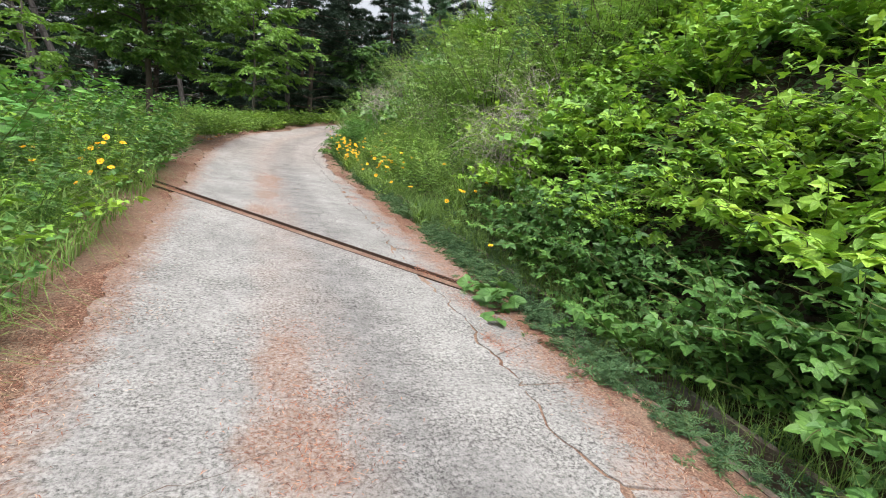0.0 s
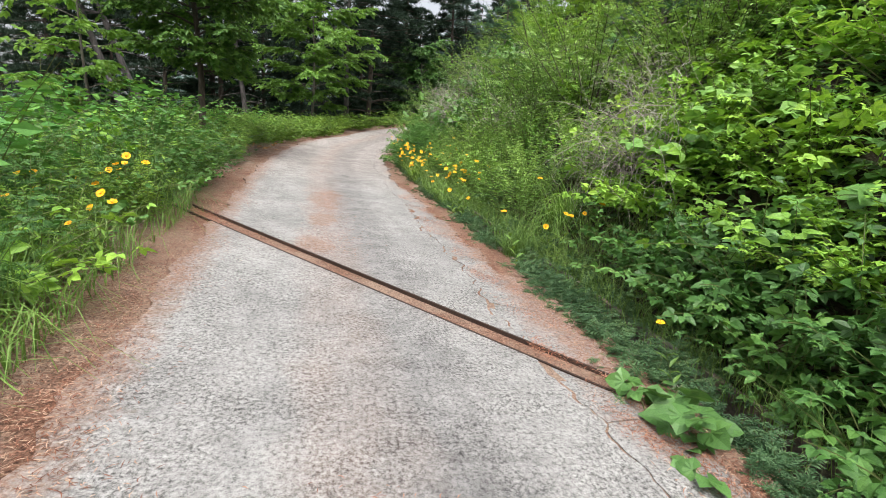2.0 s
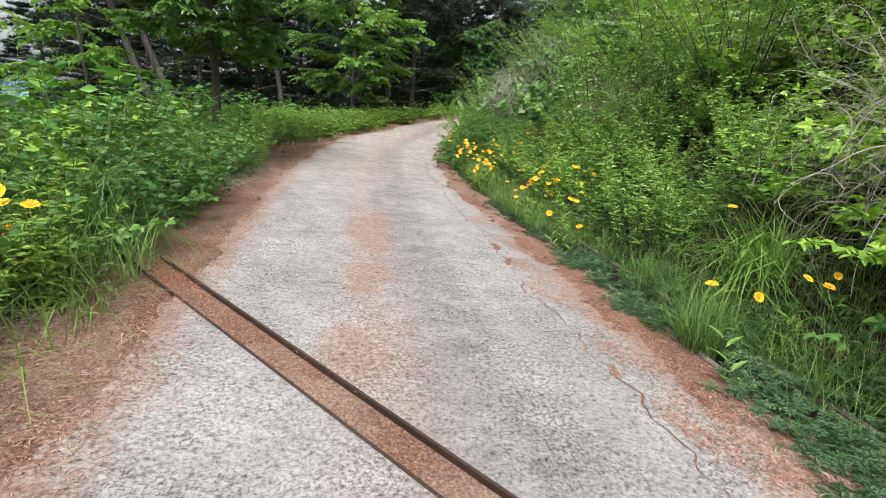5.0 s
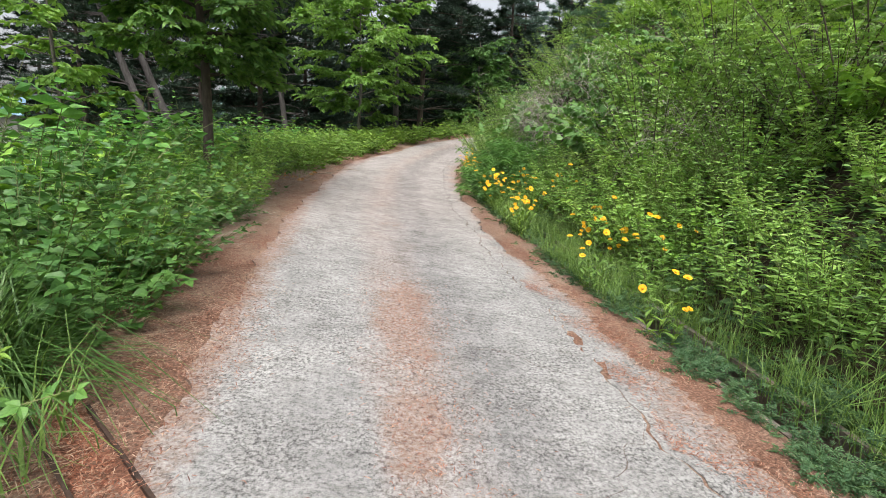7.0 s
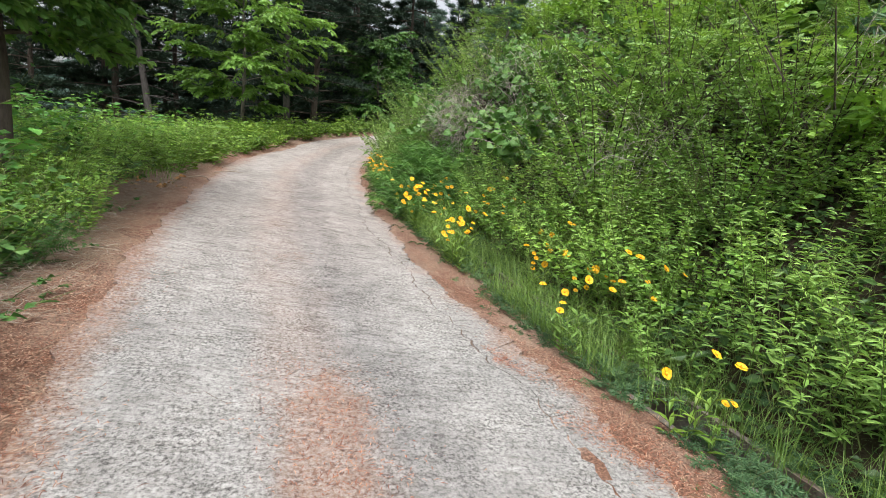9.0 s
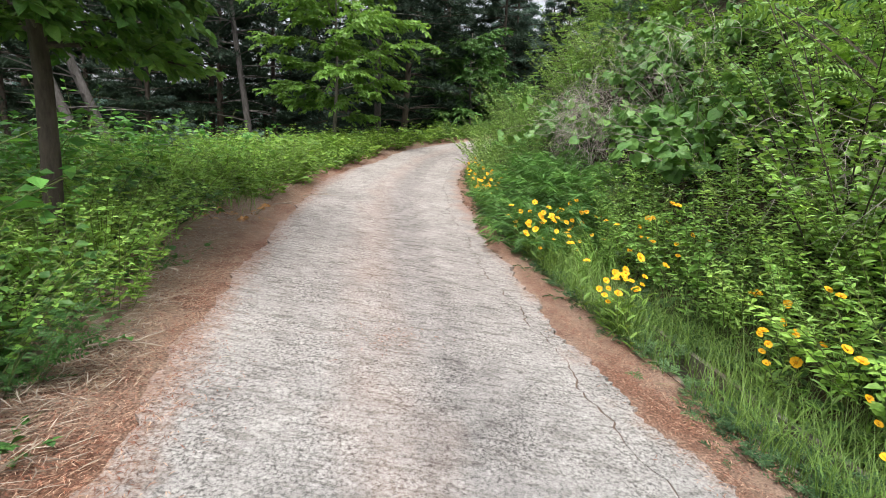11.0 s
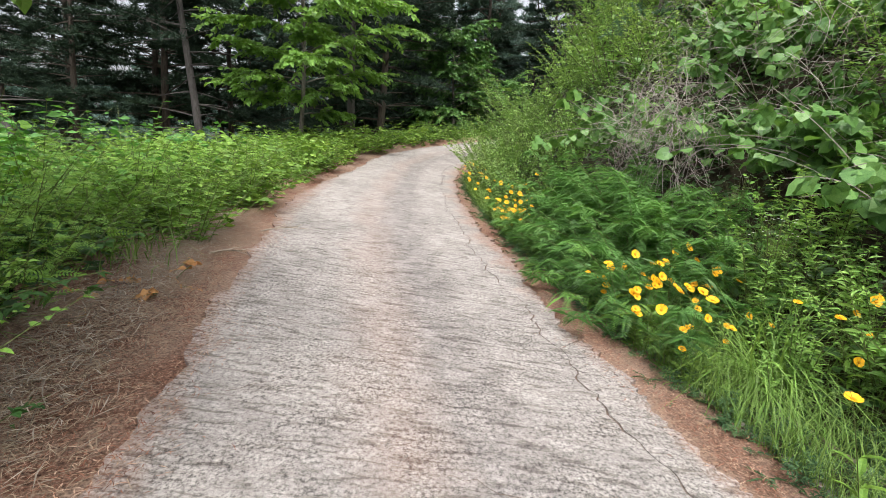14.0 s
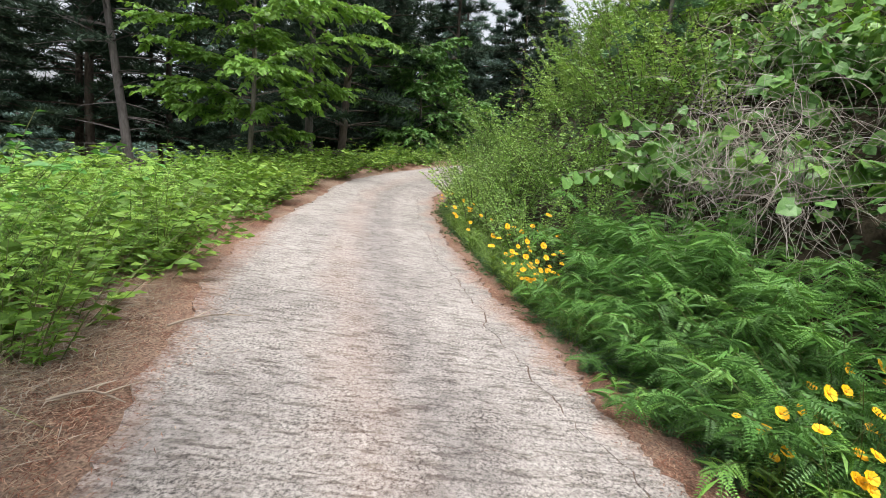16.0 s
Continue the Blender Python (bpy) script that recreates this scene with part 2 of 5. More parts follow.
M_dark_bark = rough_material("dark_bark", (0.03, 0.025, 0.02), (0.1, 0.08, 0.065), 4.0, 0.9, 22.0, 0.03, (0.14, 0.12, 0.1), (1, 1, 0.25))
M_stem = rough_material("green_stem", (0.06, 0.09, 0.025), (0.13, 0.15, 0.05), 6.0, 0.6, 60.0, 0.002, (0.16, 0.11, 0.06))
M_twig = rough_material("dead_twigs", (0.12, 0.1, 0.085), (0.33, 0.29, 0.26), 6.0, 0.85, 60.0, 0.002, (0.5, 0.46, 0.42), random_mix=0.75)
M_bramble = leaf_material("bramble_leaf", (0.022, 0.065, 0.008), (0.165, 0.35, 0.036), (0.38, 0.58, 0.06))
# the bramble leaf again, its green darkened to hold shade
M_bramble_shaded = leaf_material("bramble_leaf_shaded", (0.013, 0.042, 0.009), (0.059, 0.162, 0.028), (0.162, 0.313, 0.049))
M_vine = leaf_material("vine_leaf", (0.026, 0.072, 0.014), (0.124, 0.286, 0.050), (0.273, 0.459, 0.075), 0.45)
M_herb = leaf_material("herb_leaf", (0.028, 0.078, 0.010), (0.125, 0.25, 0.028), (0.27, 0.41, 0.05))
M_mugwort = leaf_material("mugwort_leaf", (0.016, 0.045, 0.016), (0.06, 0.135, 0.045), (0.14, 0.235, 0.075), 0.6)
M_pinnate = leaf_material("pinnate_leaf", (0.019, 0.072, 0.013), (0.079, 0.238, 0.037), (0.181, 0.381, 0.057))
M_light = leaf_material("pale_leaf", (0.045, 0.1, 0.018), (0.19, 0.35, 0.06), (0.33, 0.5, 0.1))
M_spray = leaf_material("spray_leaf", (0.045, 0.11, 0.015), (0.18, 0.36, 0.05), (0.36, 0.55, 0.09), 0.45, 0.4)
M_dusk = leaf_material("shade_tree_leaf", (0.012, 0.036, 0.009), (0.055, 0.14, 0.026), (0.2, 0.36, 0.055), 0.5, 0.36)
M_canopy = leaf_material("canopy_leaf", (0.014, 0.046, 0.012), (0.07, 0.18, 0.036), (0.19, 0.34, 0.06))
M_kudzu = leaf_material("kudzu_leaf", (0.022, 0.06, 0.014), (0.085, 0.2, 0.04), (0.2, 0.36, 0.065), 0.42)
M_grass = leaf_material("grass_blade", (0.027, 0.064, 0.008), (0.112, 0.214, 0.029), (0.239, 0.347, 0.074), 0.5)
M_blade = leaf_material("long_grass_blade", (0.028, 0.08, 0.012), (0.1, 0.215, 0.028), (0.25, 0.39, 0.07), 0.45)
# the long grass again at about half its tone, as if in shade
M_blade_shaded = leaf_material("long_grass_blade_shaded", (0.014, 0.045, 0.009), (0.055, 0.13, 0.02), (0.17, 0.28, 0.06), 0.45)
M_tree = leaf_material("tree_leaf", (0.023, 0.065, 0.012), (0.15, 0.33, 0.044), (0.35, 0.56, 0.076))
M_sapling = leaf_material("sapling_leaf", (0.035, 0.078, 0.016), (0.19, 0.36, 0.055), (0.39, 0.58, 0.11))
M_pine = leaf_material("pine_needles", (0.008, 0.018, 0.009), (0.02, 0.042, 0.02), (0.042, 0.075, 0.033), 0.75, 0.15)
# pine green made paler and bluer: distance haze mixed into the colour
M_hazed_pine = leaf_material("hazed_pine_needles", (0.035, 0.075, 0.05), (0.08, 0.14, 0.095), (0.13, 0.2, 0.13), 0.7, 0.25)
M_young_pine = leaf_material("young_pine_needles", (0.052, 0.117, 0.052), (0.104, 0.208, 0.091), (0.195, 0.312, 0.130), 0.55, 0.2)
M_withered = leaf_material("withered_leaf", (0.2, 0.08, 0.03), (0.38, 0.17, 0.06), (0.5, 0.3, 0.12), 0.7, 0.25, (1, 1, 1), (1, 1, 1))
M_lush = leaf_material("lush_leaf", (0.01, 0.038, 0.01), (0.048, 0.135, 0.024), (0.14, 0.28, 0.045))
M_fern = leaf_material("pinnate_shrub_leaf", (0.014, 0.05, 0.01), (0.085, 0.22, 0.034), (0.2, 0.39, 0.06))
# undergrowth green darkened so that gaps between plants read as shade
M_under_shaded = leaf_material("undergrowth_leaf_shaded", (0.012, 0.036, 0.008), (0.034, 0.082, 0.015), (0.075, 0.15, 0.026))
M_feather = leaf_material("feathery_leaf", (0.036, 0.1, 0.016), (0.205, 0.4, 0.055), (0.38, 0.57, 0.085))
# low leaves darker still, the shade beneath plants set in their colour
M_shade = leaf_material("low_leaf_shaded", (0.010, 0.03, 0.006), (0.024, 0.062, 0.010), (0.055, 0.11, 0.017))
M_petal = leaf_material("yellow_petal", (0.68, 0.33, 0.003), (0.76, 0.4, 0.004), (0.82, 0.46, 0.008), 0.6, 0.2, (1.0, 1.0, 0.8), (1, 1, 1))
M_eye = rough_material("flower_eye", (0.45, 0.17, 0.005), (0.7, 0.33, 0.01), 40.0, 0.8, 300.0, 0.002)
M_white = leaf_material("white_petal", (0.6, 0.6, 0.52), (0.72, 0.72, 0.66), (0.8, 0.8, 0.75), 0.6, 0.2, (1, 1, 0.95), (1, 1, 1))
M_blue = rough_material("faded_blue_sheet", (0.2, 0.36, 0.52), (0.3, 0.47, 0.62), 1.0, 0.5, 14.0, 0.004)
M_wall = rough_material("pale_render", (0.5, 0.49, 0.46), (0.62, 0.6, 0.57), 1.0, 0.9, 30.0, 0.004)
M_glass = rough_material("dark_window", (0.02, 0.025, 0.03), (0.05, 0.055, 0.06), 1.0, 0.15, 5.0, 0.0005)

# ---- the lie of the land ----
GX, GY = -0.0829, 0.0793
rng = np.random.default_rng(11)


def bend(y):
    """Sideways shift of the road, which curves to its right after eleven metres."""
    y = np.asarray(y, float)
    a, s = np.clip(y - 11.0, 0, 23), np.clip(y - 26.0, 0, 8)
    return 0.0126 * a * a + 0.12 * s * s + np.maximum(y - 34.0, 0) * 2.5


def plane(x, y):
    """The lane's sloping surface, which lifts towards the bend."""
    lift = np.clip(np.asarray(y) - 24.0, 0, 9)
    return GX * np.minimum(x, 14) + GY * np.clip(y, -60, 34) + 0.02 * lift * lift * np.clip((x - bend(y) + 7) / 5, 0, 1) + 0.02 * np.clip(np.asarray(y) - 34, 0, 500)


def wave(x, y, k, seed):
    return np.sin(x * k + seed) * np.cos(y * k * 0.83 + seed * 1.7) + 0.5 * np.sin(x * k * 2.3 + y * k * 1.9 + seed * 3.1)


def lie(u, y):
    """Height of the ground at u metres to the right of the road's middle line, y metres along."""
    u, y = np.asarray(u, float), np.asarray(y, float)
    x = u + bend(y)
    xs = np.clip(u, -1.8, 3.0) + bend(y)
    z = plane(xs, y) - 0.06 - 0.02 * np.clip(y - 24, 0, 9) ** 2 * (1 - np.clip((u + 7) / 5, 0, 1))
    left = np.maximum(-1.8 - u, 0)
    z = z - 0.06 * np.minimum(left, 8) + 0.05 * np.minimum(left, 1.0) * wave(x, y, 1.3, 1.0)
    bank = np.maximum(u - 3.0, 0)
    steep = 0.82 + 0.25 * np.clip((y - 13.0) / 4.0, 0, 1)
    z = z + steep * np.minimum(bank, 4.5) + 0.5 * np.clip(bank - 4.5, 0, 6) + 0.2 * np.clip(bank - 10.5, 0, 16) + 0.1 * np.minimum(bank, 1.5) * wave(x, y, 0.9, 2.0)
    return z - 0.42 * ((u > 2.44) & (u < 2.84))


# ---- mesh tools ----
class Soup:
    """Collects triangles; made into one mesh at the end."""

    def __init__(self):
        self.v, self.t, self.n = [], [], 0

    def add(self, v, t):
        if len(v):
            self.v.append(np.asarray(v, float))
            self.t.append(np.asarray(t, int) + self.n)
            self.n += len(v)

    def mesh(self, name, mat, smooth=False):
        v, t = np.concatenate(self.v), np.concatenate(self.t)
        me = bpy.data.meshes.new(name)
        me.vertices.add(len(v))
        me.loops.add(3 * len(t))
        me.polygons.add(len(t))
        me.vertices.foreach_set("co", v.astype(np.float32).ravel())
        me.loops.foreach_set("vertex_index", t.astype(np.int32).ravel())
        me.polygons.foreach_set("loop_start", np.arange(0, 3 * len(t), 3, dtype=np.int32))
        me.polygons.foreach_set("use_smooth", np.full(len(t), smooth))
        me.update(calc_edges=True)
        me.materials.append(mat)
        return me


def part(name, soup, mat, parent, label="", smooth=False):
    ob = new(name, soup.mesh(name, mat, smooth))
    ob.parent = parent
    return tagged(ob, label) if label else ob


def solid(name, bm, mat, parent=None, label="", smooth=False):
    me = bpy.data.meshes.new(name)
    bm.to_mesh(me)
    bm.free()
    me.materials.append(mat)
    for f in me.polygons:
        f.use_smooth = smooth
    ob = new(name, me)
    ob.parent = parent
    return tagged(ob, label) if label else ob


def unit(v):
    return v / np.maximum(np.linalg.norm(v, axis=-1, keepdims=True), 1e-9)


def tube(points, r0, r1, sides=4):
    """A tapered, bent round rod along the points."""
    p = np.asarray(points, float)
    d = unit(np.gradient(p, axis=0))
    ref = np.where(np.abs(d[:, 2:3]) > 0.9, np.array([[1.0, 0, 0]]), np.array([[0, 0, 1.0]]))
    a = unit(np.cross(d, ref))
    b = np.cross(d, a)
    r = np.linspace(r0, r1, len(p))[:, None, None]
    th = np.arange(sides) * 2 * np.pi / sides
    v = p[:, None] + r * (np.cos(th)[None, :, None] * a[:, None] + np.sin(th)[None, :, None] * b[:, None])
    n, t = len(p), []
    for i in range(n - 1):
        for j in range(sides):
            q = i * sides + j, i * sides + (j + 1) % sides
            t += [(q[0], q[1], q[1] + sides), (q[0], q[1] + sides, q[0] + sides)]
    return v.reshape(-1, 3), t


def lay(template, pos, way, up, size):
    """Copies of a leaf template, its y axis along way, at the places and sizes given."""
    tv, tt = template
    y = unit(way)
    x = unit(np.cross(y, up))
    z = np.cross(x, y)
    s = np.asarray(size, float)[:, None, None]
    v = pos[:, None] + s * (tv[None, :, 0:1] * x[:, None] + tv[None, :, 1:2] * y[:, None] + tv[None, :, 2:3] * z[:, None])
    t = np.asarray(tt)[None] + (np.arange(len(pos)) * len(tv))[:, None, None]
    return v.reshape(-1, 3), t.reshape(-1, 3)


def blade_leaf(w, fold=0.12, droop=0.15):
    """One pointed leaf, folded along its rib, 1 long: eight corners."""
    v = np.array([(0, 0, 0), (0, 0.5, -droop * 0.15), (0, 1, -droop), (-w, 0.32, fold), (-w * 0.72, 0.68, fold * 0.6 - droop * 0.3), (w, 0.32, fold), (w * 0.72, 0.68, fold * 0.6 - droop * 0.3)])
    return v, [(0, 1, 3), (3, 1, 4), (4, 1, 2), (0, 5, 1), (5, 6, 1), (6, 2, 1)]


def chip_leaf(w):
    v = np.array([(0, 0, 0), (-w, 0.45, 0.07), (0, 1, -0.08), (w, 0.45, 0.07)])
    return v, [(0, 2, 1), (0, 3, 2)]


def joined(items):
    """A compound template out of (template, x, y, degrees turned, size, lift)."""
    vs, ts, n = [], [], 0
    for (v, t), x, y, a, s, lift in items:
        c, si = math.cos(radians(a)), math.sin(radians(a))
        w = v * s
        vs.append(np.stack([w[:, 0] * c - w[:, 1] * si + x, w[:, 0] * si + w[:, 1] * c + y, w[:, 2] + lift], 1))
        ts.append(np.asarray(t) + n)
        n += len(v)
    return np.concatenate(vs), np.concatenate(ts)


T_simple = blade_leaf(0.3)
T_wide = blade_leaf(0.42, 0.1, 0.2)
T_narrow = blade_leaf(0.13, 0.05, 0.25)
T_chip = chip_leaf(0.28)
T_three = joined([(blade_leaf(0.34), 0, 0.32, 0, 0.68, 0), (blade_leaf(0.33), 0, 0.28, 68, 0.55, 0), (blade_leaf(0.33), 0, 0.28, -68, 0.55, 0)])
T_round = joined([(blade_leaf(0.55, 0.06, 0.15), 0, 0.25, 0, 0.75, 0), (blade_leaf(0.5, 0.05, 0.15), 0, 0.3, 62, 0.48, 0), (blade_leaf(0.5, 0.05, 0.15), 0, 0.3, -62, 0.48, 0)])
T_vine = joined([(blade_leaf(0.5, 0.08, 0.2), 0, 0.3, 0, 0.7, 0), (blade_leaf(0.48, 0.08, 0.2), 0, 0.28, 75, 0.6, 0), (blade_leaf(0.48, 0.08, 0.2), 0, 0.28, -75, 0.6, 0)])
T_lobed = joined([(chip_leaf(0.18), 0, 0.08 + 0.25 * i, a, 0.44 - 0.06 * i, 0) for i in range(3) for a in (52, -52)] + [(chip_leaf(0.16), 0, 0.62, 0, 0.4, 0), (chip_leaf(0.05), 0, 0, 0, 0.9, 0)])
T_pinnate = joined([(chip_leaf(0.2), 0, 0.12 + 0.072 * i, a, 0.19 * (1 - 0.035 * i), -0.003 * i * i) for i in range(11) for a in (70, -70)] + [(chip_leaf(0.2), 0, 0.93, 0, 0.09, -0.36), (chip_leaf(0.01), 0, 0, 0, 0.95, -0.2)])
T_coarse = joined([(chip_leaf(0.22), 0, 0.14 + 0.12 * i, a, 0.25 - 0.014 * i, -0.004 * i * i) for i in range(7) for a in (66, -66)] + [(chip_leaf(0.24), 0, 0.92, 0, 0.2, -0.2)])


def curve(base, az, tilt, length, droop, n=7):
    """A stem that leaves the vertical by tilt and sags."""
    t = np.linspace(0, 1, n)[:, None]
    d = np.array([math.cos(az) * math.sin(tilt), math.sin(az) * math.sin(tilt), math.cos(tilt)])
    side = np.array([math.cos(az), math.sin(az), 0.0])
    return np.asarray(base, float) + d * length * t + (side * 0.5 - np.array([0, 0, 1.0])) * droop * length * t * t


def along(points, t):
    i = np.clip(t * (len(points) - 1), 0, len(points) - 1.001)
    k = i.astype(int)
    f = (i - k)[:, None]
    return points[k] * (1 - f) + points[k + 1] * f, unit(points[k + 1] - points[k])


def leafy(g, height, spread, stems, per, template, size, droop=0.25, start=0.15, lift=0.35, foot=0.12, stem_r=0.006, tip=0.55, hang=0.15):
    """Foliage and stems of a plant with leaves all along many stems."""
    leaves, wood = Soup(), Soup()
    for k in range(stems):
        az = g.uniform(0, 2 * math.pi)
        f = math.sqrt(g.uniform(0, 1))
        base = (math.cos(az) * foot * f, math.sin(az) * foot * f, -0.04)
        line = curve(base, az + g.normal(0, 0.3), spread * f, height * g.uniform(0.65, 1.1), droop * g.uniform(0.3, 1.2))
        wood.add(*tube(line, stem_r, stem_r * 0.35, 3))
        t = np.sort(g.uniform(start, 1.0, per))
        p, d = along(line, t)
        a = np.arange(per) * 2.4 + g.uniform(0, 6) + g.normal(0, 0.3, per)
        out = np.stack([np.cos(a), np.sin(a), np.full(per, 0.0)], 1)
        way = out + d * lift * g.uniform(0.4, 1.4, (per, 1)) + np.array([0, 0, -hang]) * g.uniform(0, 1.6, (per, 1))
        up = np.array([0, 0, 1.0]) + 0.55 * g.normal(0, 1, (per, 3))
        leaves.add(*lay(template, p, way, up, size * g.uniform(0.6, 1.15, per) * (1 - (1 - tip) * t ** 2)))
    return leaves, wood


def blades(g, pos, length, width, lean, levels=4):
    """Grass blades at the places given, each a narrow bent strip."""
    n = len(pos)
    az = g.uniform(0, 2 * np.pi, n)
    side = np.stack([np.cos(az), np.sin(az), np.zeros(n)], 1)
    cross = np.stack([-np.sin(az), np.cos(az), np.zeros(n)], 1)
    L = length * g.uniform(0.5, 1.15, n)
    bendy = lean * g.uniform(0.3, 1.5, n)
    vs = []
    for i in range(levels):
        f = i / (levels - 1)
        a = bendy * f
        c = pos + (side * np.sin(a)[:, None] * f + np.array([0, 0, 1.0]) * np.cos(a)[:, None] * f) * L[:, None]
        w = width * (1 - 0.9 * f ** 1.5) * 0.5
        vs += [c - cross * w, c + cross * w]
    v = np.stack(vs, 1)
    t = []
    for i in range(levels - 1):
        t += [(2 * i, 2 * i + 1, 2 * i + 3), (2 * i, 2 * i + 3, 2 * i + 2)]
    t = np.asarray(t)[None] + (np.arange(n) * 2 * levels)[:, None, None]
    return v.reshape(-1, 3), t.reshape(-1, 3)


def spot(u, y, dz=0.0, turn=0.0, size=1.0, tilt=0.0):
    """Pose of a plant on the ground."""
    if 2.4 < u < 2.9:
        u = 2.38 if u < 2.64 else 2.93
    x = float(u + bend(y))
    return pose(x, float(y), float(lie(u, y)) + dz, tilt, 0, turn) @ Matrix.Diagonal((size, size, size, 1))


def plant(name, label, category, pieces):
    """A plant standing at its Empty, out of (part name, soup, material)."""
    e = tagged(new(name), label, category)
    for n, s, m in pieces:
        tagged(part(n, s, m, e), kind="stuff")
    return e


def put(kinds, places, g, group, smallest=0.8, largest=1.2, dz=0.0, spin=360.0, mound=0.0):
    """Sets plants of the given kinds at the places; the first of each kind is the plant built first."""
    used = set()
    for u, y in places:
        k = kinds[int(g.integers(len(kinds)))]
        size = g.uniform(smallest, largest) * (1 + mound * float(wave(u, y, 1.6, 4.0)))
        if mound and -2.2 < u < 0:  # those nearest the lane stay low
            size = min(size, 0.84 + 0.6 * (-1.5 - u))
        m = spot(u, y, dz, g.uniform(0, spin), size)
        if id(k) in used:
            scaled = copy_thing(k, m)
            scaled.matrix_basis = m
        else:
            used.add(id(k))
            k.matrix_basis = m
            tagged(k, group=group)
    for k in kinds:
        if id(k) not in used:
            for o in (*k.children_recursive, k):
                bpy.data.objects.remove(o)


def jitter(g, u0, u1, y0, y1, step, keep=1.0):
    """Uneven rows of places in a strip beside the road."""
    out = []
    for u in np.arange(u0 + step / 2, u1, step):
        for y in np.arange(y0 + step / 2, y1, step):
            if g.uniform() < keep:
                out.append((u + g.uniform(-0.5, 0.5) * step, y + g.uniform(-0.5, 0.5) * step))
    return out


# ---- ground ----
def build_ground():
    us = np.concatenate([np.array([-400, -250, -150, -90, -60, -40, -28, -20, -15, -12, -10, -8]), np.arange(-7, -1.8, 0.4), np.array([-1.8, -1.4, -1.0, -0.6, 0, 0.8, 1.5, 2.0, 2.43, 2.45, 2.83, 2.85, 3.0]),
                         np.arange(3.3, 11, 0.5), np.array([12, 14, 17, 21, 26, 35, 50, 80, 130, 220, 400])])
    ys = np.concatenate([np.array([-300, -180, -100, -60, -35, -20, -12]), np.arange(-8, 45, 0.5), np.array([46, 48, 51, 55, 60, 67, 76, 90, 120, 170, 250, 400])])
    u, y = np.meshgrid(us, ys)
    z = lie(u, y)
    x = u + bend(y)
    v = np.stack([x, y, z], -1).reshape(-1, 3)
    n, m = len(us), len(ys)
    i = (np.arange(m - 1)[:, None] * n + np.arange(n - 1)[None]).ravel()
    s = Soup()
    s.add(v, np.concatenate([np.stack([i, i + 1, i + n + 1], 1), np.stack([i, i + n + 1, i + n], 1)]))
    ob = new("ground", s.mesh("ground", M_soil, True))
    tagged(ob, "dark soil under the plants, rising to a bank", "ground", kind="structure")


def ragged(y, seed, size):
    return size * (np.sin(y * 2.1 + seed) * 0.5 + np.sin(y * 5.3 + seed * 2) * 0.3 + np.sin(y * 11.7 + seed * 3) * 0.2 + np.sin(y * 27.0 + seed) * 0.12)


def strip(name, u_of, y0, y1, step, top, thick, mat, label, category, kind="structure"):
    """A slab that follows the road between two ragged edges; UV is metres across and along."""
    ys = np.arange(y0, y1 + step / 2, step)
    cols = 9
    bm = bmesh.new()
    uvl = bm.loops.layers.uv.new("UVMap")
    rows = []
    for y in ys:
        a, b = u_of(y)
        row = []
        for j in range(cols):
            u = a + (b - a) * j / (cols - 1)
            x = u + float(bend(y))
            row.append((bm.verts.new((x, y, float(plane(x, y)) + top)), u, y))
        lo = [bm.verts.new((u + float(bend(y)), y, r.co.z - thick)) for (r, u, _) in (row[0], row[-1])]
        rows.append((row, lo))
    for (r0, l0), (r1, l1) in zip(rows, rows[1:]):
        quads = [(r0[j], r0[j + 1], r1[j + 1], r1[j]) for j in range(cols - 1)]
        for q in quads:
            f = bm.faces.new([c[0] for c in q])
            for loop, c in zip(f.loops, q):
                loop[uvl].uv = (c[1], c[2])
        for a, b, c, d, e in ((l0[0], r0[0], r1[0], l1[0], 0), (r0[-1], l0[1], l1[1], r1[-1], 1)):
            f = bm.faces.new([a, b[0] if isinstance(b, tuple) else b, c[0] if isinstance(c, tuple) else c, d] if e == 0 else [a[0], b, c, d[0]])
            for loop in f.loops:
                loop[uvl].uv = (r0[0][1] if e == 0 else r0[-1][1], r0[0][2])
    ob = solid(name, bm, mat)
    return tagged(ob, label, category, kind=kind)


CRACK_Y = np.arange(-8.0, 42.0, 0.05)
CRACK_U = 1.58 + 0.05 * np.clip((CRACK_Y - 13) / 6, 0, 1) + ragged(CRACK_Y, 0.7, 0.07) + ragged(CRACK_Y * 3.7, 2.2, 0.035) + ragged(CRACK_Y * 9.1, 0.4, 0.018) + np.random.default_rng(3).normal(0, 0.009, len(CRACK_Y))


def crack_at(y):
    """Where the long crack runs, across the road."""
    return np.interp(y, CRACK_Y, CRACK_U)


def crack_gap(y):
    """Half the width of the long crack: open at first, a hairline further on."""
    return float(np.interp(y, (-6, 3, 7, 9, 40), (0.011, 0.01, 0.01, 0.007, 0.0065)) * (1 + 0.3 * math.sin(y * 5.1) + 0.25 * math.sin(y * 13.0)))


def left_edge(y):
    return float(np.interp(y, (-6, 12, 14, 17, 19, 24, 30, 46), (-0.98, -0.95, -0.87, -0.87, -1.02, -0.75, -0.8, -0.8)) + ragged(y * 1.9, 1.0, 0.06) + ragged(y * 7.3, 3.0, 0.015))


def build_road():
    bed = strip("pavement", lambda y: (-2.1 + ragged(y, 2.0, 0.12), 2.41), -6, 38, 0.1, -0.028, 0.12, M_litter, "roadside strip of rusty fallen pine needles", "needle litter")
    rail_gap(strip("road", lambda y: (left_edge(y), crack_at(y) - crack_gap(y)), -6, 38, 0.05, 0.0, 0.09, M_concrete, "weathered pale concrete lane with brushed grooves", "road"))


